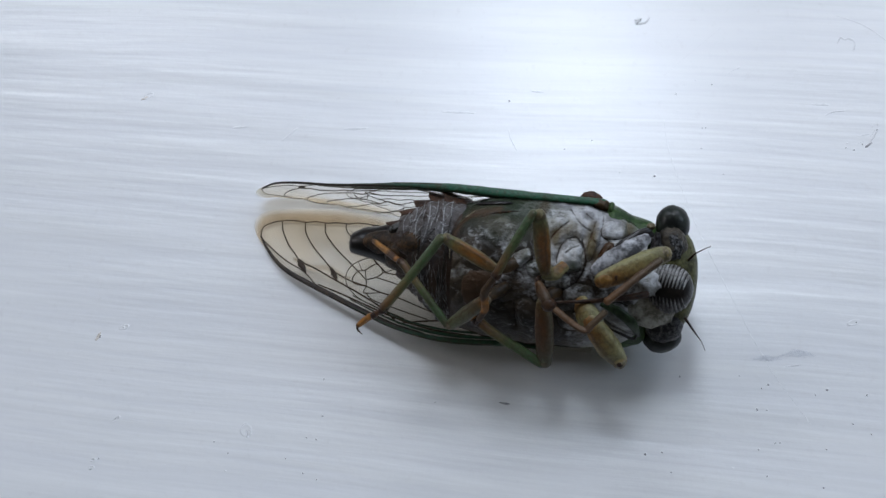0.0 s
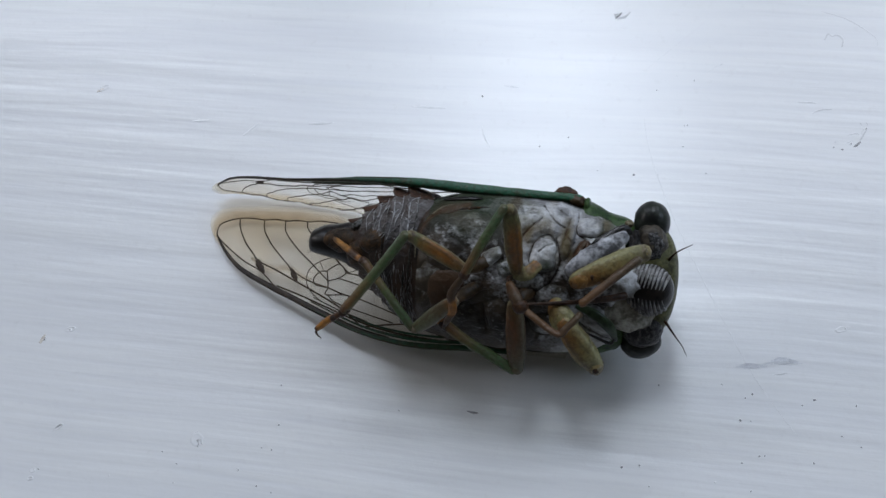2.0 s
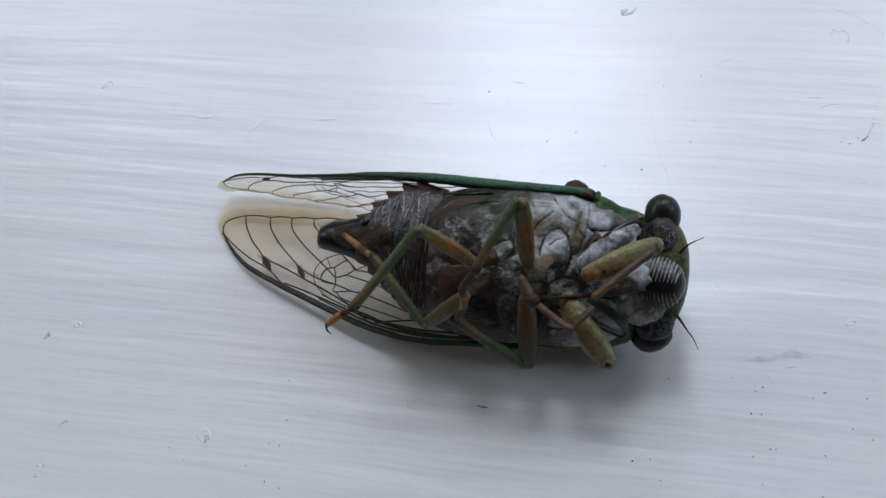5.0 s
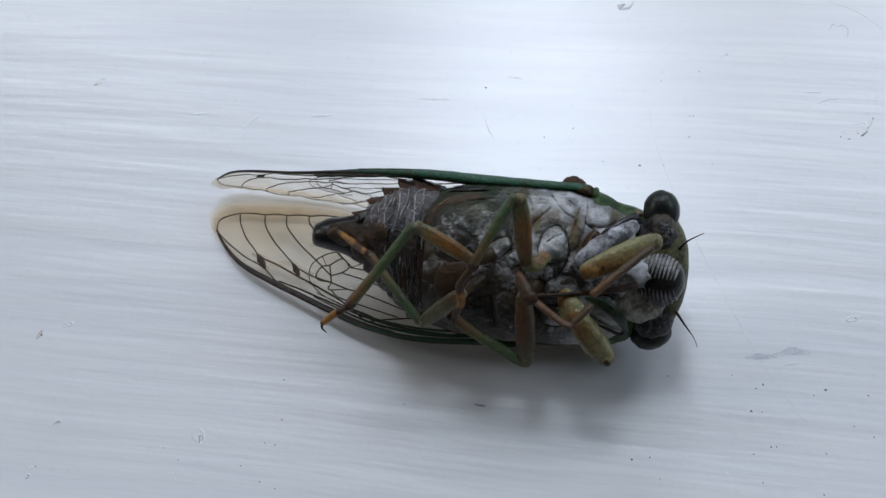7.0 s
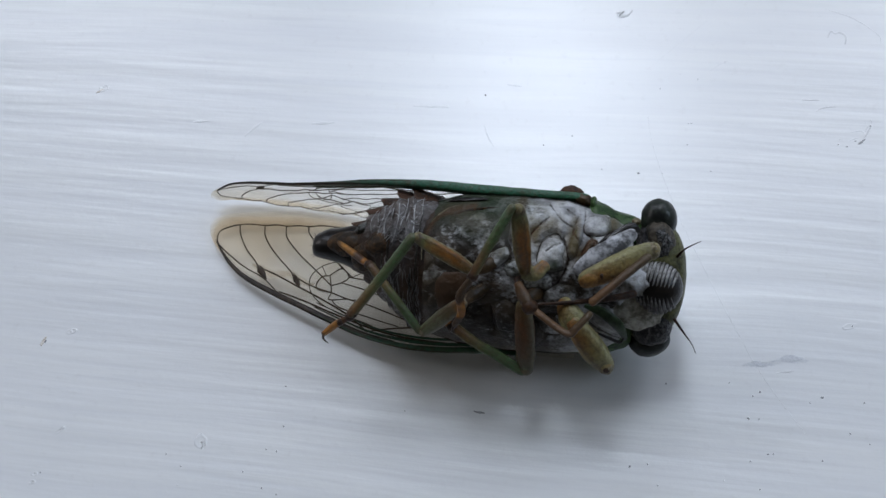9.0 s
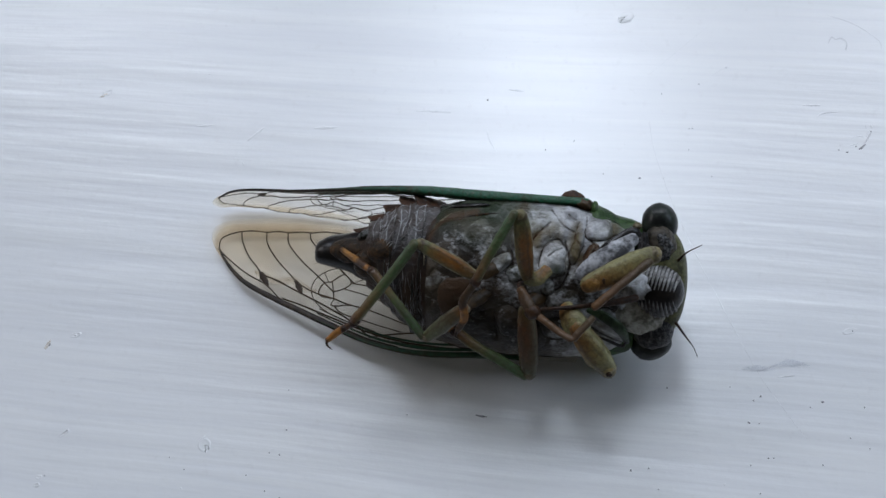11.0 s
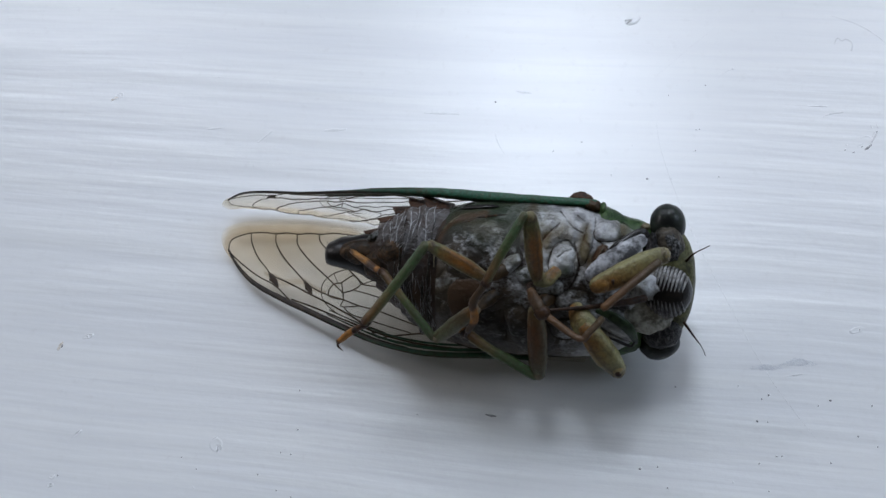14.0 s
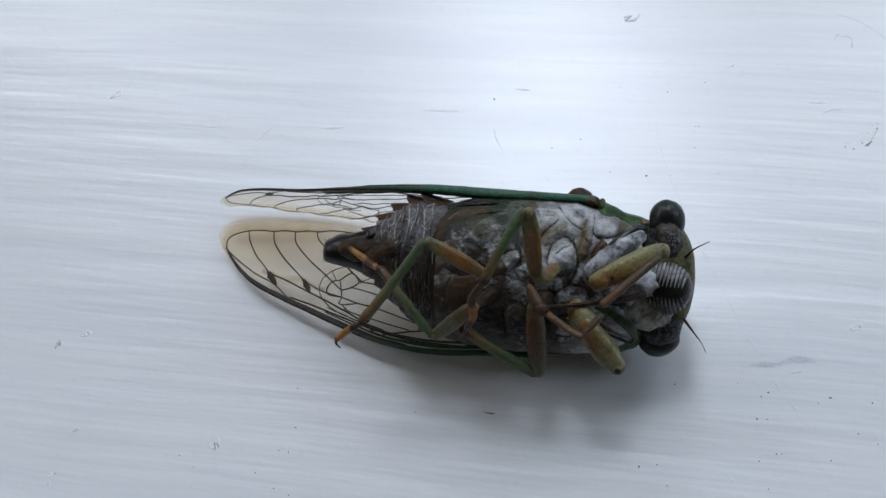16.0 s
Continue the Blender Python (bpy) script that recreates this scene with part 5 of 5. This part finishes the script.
def smear(label, pts, half, count, seed):
    """A rubbed patch: thin flat streaks side by side along the brush strokes."""
    rng = random.Random(seed)
    line = spline(pts, 24)
    bm = bmesh.new()
    for n in range(count):
        off = half * (2 * (n + 0.5) / count - 1)
        trim = 0.30 * abs(off) / half
        a, b = int(24 * (trim + rng.uniform(0, 0.22))), int(24 * (1 - trim - rng.uniform(0, 0.22)))
        wide, z, last = half / count * rng.uniform(0.55, 1.15), 0.016 + 0.002 * (n % 3), None
        for k in range(a, b + 1):
            w = wide * math.sin(math.pi * (k - a + 0.3) / (b - a + 0.6)) ** 0.6
            x, y = line[k][0], line[k][1] + off + 0.02 * noise.noise(Vector((line[k][0] * 3, n, seed)))
            row = [bm.verts.new(Vector((x, y + d * w, z + h)) * MM) for d, h in ((-1, -0.004), (-0.5, 0), (0.5, 0), (1, -0.004))]
            if last:
                for m in range(3):
                    bm.faces.new((last[m], row[m], row[m + 1], last[m + 1]))
            last = row
    return tagged(part("scuff", bm, WORN, None, label), category="mark", group="marks on the board")


def chip(name, label, x, y, long, wide, turn, mat, rim_high=0.05, open_side=None):
    """A chip in the paint: an uneven raised rim round a low middle; open_side (degrees) leaves the rim out there."""
    bm = bmesh.new()
    rings = []
    for q, h in ((0.0, 0.008), (0.45, 0.010), (0.68, 0.35), (0.84, 1.0), (1.0, 0.0)):
        ring = []
        for j in range(28):
            w = 2 * math.pi * j / 28
            k = q * (1 + 0.22 * noise.noise(Vector((math.cos(w) * 1.4 + x, math.sin(w) * 1.4 + y, 0))))
            high = h * rim_high * (0.6 + 0.6 * abs(noise.noise(Vector((math.cos(w) * 2, math.sin(w) * 2, x)))))
            if open_side is not None and q > 0.5:
                high *= 0.5 - 0.5 * math.cos(w - radians(open_side))
            ring.append(bm.verts.new(Vector((math.cos(w) * k * long, math.sin(w) * k * wide, 0.004 * (q < 1) + high)) * MM))
        rings.append(ring)
    for a, b in zip(rings, rings[1:]):
        for j in range(28):
            if (a[j].co - a[(j + 1) % 28].co).length > 1e-9:
                bm.faces.new((a[j], b[j], b[(j + 1) % 28], a[(j + 1) % 28]))
    bmesh.ops.remove_doubles(bm, verts=bm.verts[:], dist=1e-8)
    bmesh.ops.recalc_face_normals(bm, faces=bm.faces[:])
    ob = part(name, bm, mat, None, label)
    ob.matrix_world = pose(x * MM, y * MM, 0, 0, 0, turn)
    return tagged(ob, category="mark", group="marks on the board")


chip("dent", "small dented chip with a shaded hollow in the paint", -31.7, -5.8, 0.55, 0.26, 8, PAINT, 0.10, 180)
chip("flake", "thin straw-coloured flake stuck to the paint", -34.3, -6.6, 0.48, 0.17, 62, STRAW, 0.05)
chip("dent", "slanting gouge with one bright lip in the paint", -31.4, -15.0, 0.55, 0.17, 38, PAINT, 0.11, 200)
mark("gouge", "short dark gouge in the white paint", [(-31.6, -15.1), (-31.1, -14.7)], [0.04, 0.12, 0.03], DIRT)
chip("blister", "round paint blister with a grey worn rim", -18.4, -16.6, 0.60, 0.66, 30, PAINT, 0.024)
mark("smudge", "pale grey smudge on the white paint", [(-18.9, -16.8), (-18.8, -16.2), (-18.4, -15.9)], [0.06, 0.14, 0.06], GREY_DIRT)
chip("dent", "tiny raised bump in the paint", -33.1, -18.7, 0.30, 0.2, 10, PAINT, 0.06)
chip("dent", "tiny raised bump in the paint", -33.2, -19.4, 0.30, 0.2, 0, PAINT, 0.06)
chip("dent", "shallow oval dent in the paint", 35.9, -9.6, 0.62, 0.26, 12, PAINT, 0.03, 0)
chip("chip", "worn chip with a curled grey lip in the paint", 20.7, 23.9, 0.80, 0.52, 24, PAINT, 0.07, 60)
mark("scuff", "grey curved edge of a paint chip", [(20.0, 23.9), (20.2, 23.4), (20.9, 23.4), (21.5, 23.9)], [0.06, 0.20, 0.20, 0.06], GREY_DIRT)
chip("stain", "small brown-grey stain on the paint", -32.2, 20.6, 0.60, 0.36, 20, PALE_DIRT, 0.012)
mark("scuff", "grey smear beside a stain", [(-32.9, 20.2), (-32.2, 20.5)], [0.10, 0.24, 0.10], STRAW)
for pts, size in (([(41.0, 8.9), (40.5, 8.2), (40.1, 7.6)], 0.11), ([(40.2, 7.6), (39.8, 7.3), (39.6, 7.2)], 0.16), ([(40.7, 8.9), (40.4, 8.4)], 0.05), ([(39.2, 8.4), (40.0, 8.5), (40.3, 8.2)], 0.05), ([(38.9, 7.6), (39.6, 7.8)], 0.04), ([(41.0, 9.6), (41.1, 9.2)], 0.05), ([(40.5, 9.6), (40.6, 9.2)], 0.04)):
    mark("scratch", "fine dark scratch in a scuffed patch of paint", pts, [0.5 * size, size, 0.4 * size], GREY_DIRT if size < 0.15 else DIRT)
for x, y in ((40.9, 8.9), (39.4, 7.5), (38.6, 7.0), (37.9, 7.3)):
    speck(x, y, 0.05 + 0.03 * random.random(), DIRT, 1.5, 40)
mark("scuff", "thin grey squiggle of lint on the paint", [(38.9, 18.7), (39.3, 19.3), (39.6, 19.0), (40.0, 19.1), (40.4, 18.8), (40.5, 18.4), (40.3, 17.8)], [0.05, 0.09, 0.05, 0.09, 0.10, 0.06, 0.09], GREY_DIRT)
mark("scratch", "long curved fine scratch in the paint", [(39.2, 21.9), (41.3, 20.7), (42.6, 19.4), (43.4, 18.3), (43.4, 17.5)], [0.02, 0.05, 0.05, 0.03, 0.02], GREY_DIRT)
mark("scratch", "long faint slanting scratch in the paint", [(28.4, 21.9), (25.5, 19.6), (22.2, 16.9)], [0.010, 0.030, 0.025, 0.010], PALE_DIRT)
mark("scuff", "faint grey smear on the paint", [(28.0, 16.2), (28.9, 16.8), (29.6, 17.0)], [0.02, 0.05, 0.03], PALE_DIRT)
mark("scratch", "slanting grey scratch in the white paint", [(-16.7, 13.5), (-15.2, 14.8)], [0.08, 0.15, 0.08], PALE_DIRT)
mark("scratch", "grey scratch along the brush strokes", [(-10.1, 14.2), (-7.8, 14.1)], [0.1, 0.18, 0.06], PALE_DIRT)
mark("scratch", "grey scratch along the brush strokes", [(-22.2, 15.6), (-20.6, 15.6)], [0.06, 0.16, 0.06], PALE_DIRT)
mark("scratch", "grey scratch along the brush strokes", [(0.0, 15.2), (3.3, 14.7)], [0.06, 0.15, 0.12], PALE_DIRT)
mark("scratch", "grey scratch along the brush strokes", [(9.0, 16.7), (10.4, 16.3)], [0.06, 0.14, 0.06], PALE_DIRT)
mark("scratch", "short grey scratch along the brush strokes", [(35.6, 12.2), (37.1, 12.0)], [0.05, 0.09, 0.05], GREY_DIRT)
mark("scratch", "curved grey scratch along the brush strokes", [(36.6, 10.9), (37.4, 11.2), (38.4, 11.2)], [0.04, 0.09, 0.04], GREY_DIRT)
smear("broad grey scuff along the brush strokes", [(26.4, -12.4), (28.2, -12.35), (30.3, -12.6)], 0.26, 7, 41)
smear("broad grey scuff along the brush strokes", [(29.0, -12.35), (30.2, -12.05), (31.4, -12.15), (32.5, -12.45)], 0.34, 8, 42)
mark("scuff", "broad grey scuff along the brush strokes", [(29.6, -13.2), (30.4, -13.15), (31.0, -13.1)], [0.02, 0.07, 0.03], GREY_DIRT)
mark("scratch", "curved fine scratch in the white paint", [(6.7, 12.4), (7.0, 11.1), (7.5, 10.0)], [0.05, 0.09, 0.05], PALE_DIRT)
mark("scratch", "small dark gouge in the shaded paint", [(5.0, -15.1), (5.5, -15.25), (5.9, -15.3)], [0.05, 0.12, 0.04], DIRT)
mark("hair", "long fine hair lying on the white paint", [(21.8, 11.8), (21.9, 9.1), (22.5, 5.5), (23.6, 0.9), (24.8, -3.0), (26.4, -7.8), (28.2, -12.8), (29.9, -16.2), (31.1, -18.3)], [0.010, 0.016, 0.020, 0.016, 0.020, 0.016, 0.020, 0.016, 0.010], GREY_DIRT)


def motions():
    walk(cicada, [(t, pose(*(MM * (BASE + np.array((x, y, z)))), rx, ry, rz)) for t, x, y, z, rx, ry, rz in CICADA_ROWS])


motions()
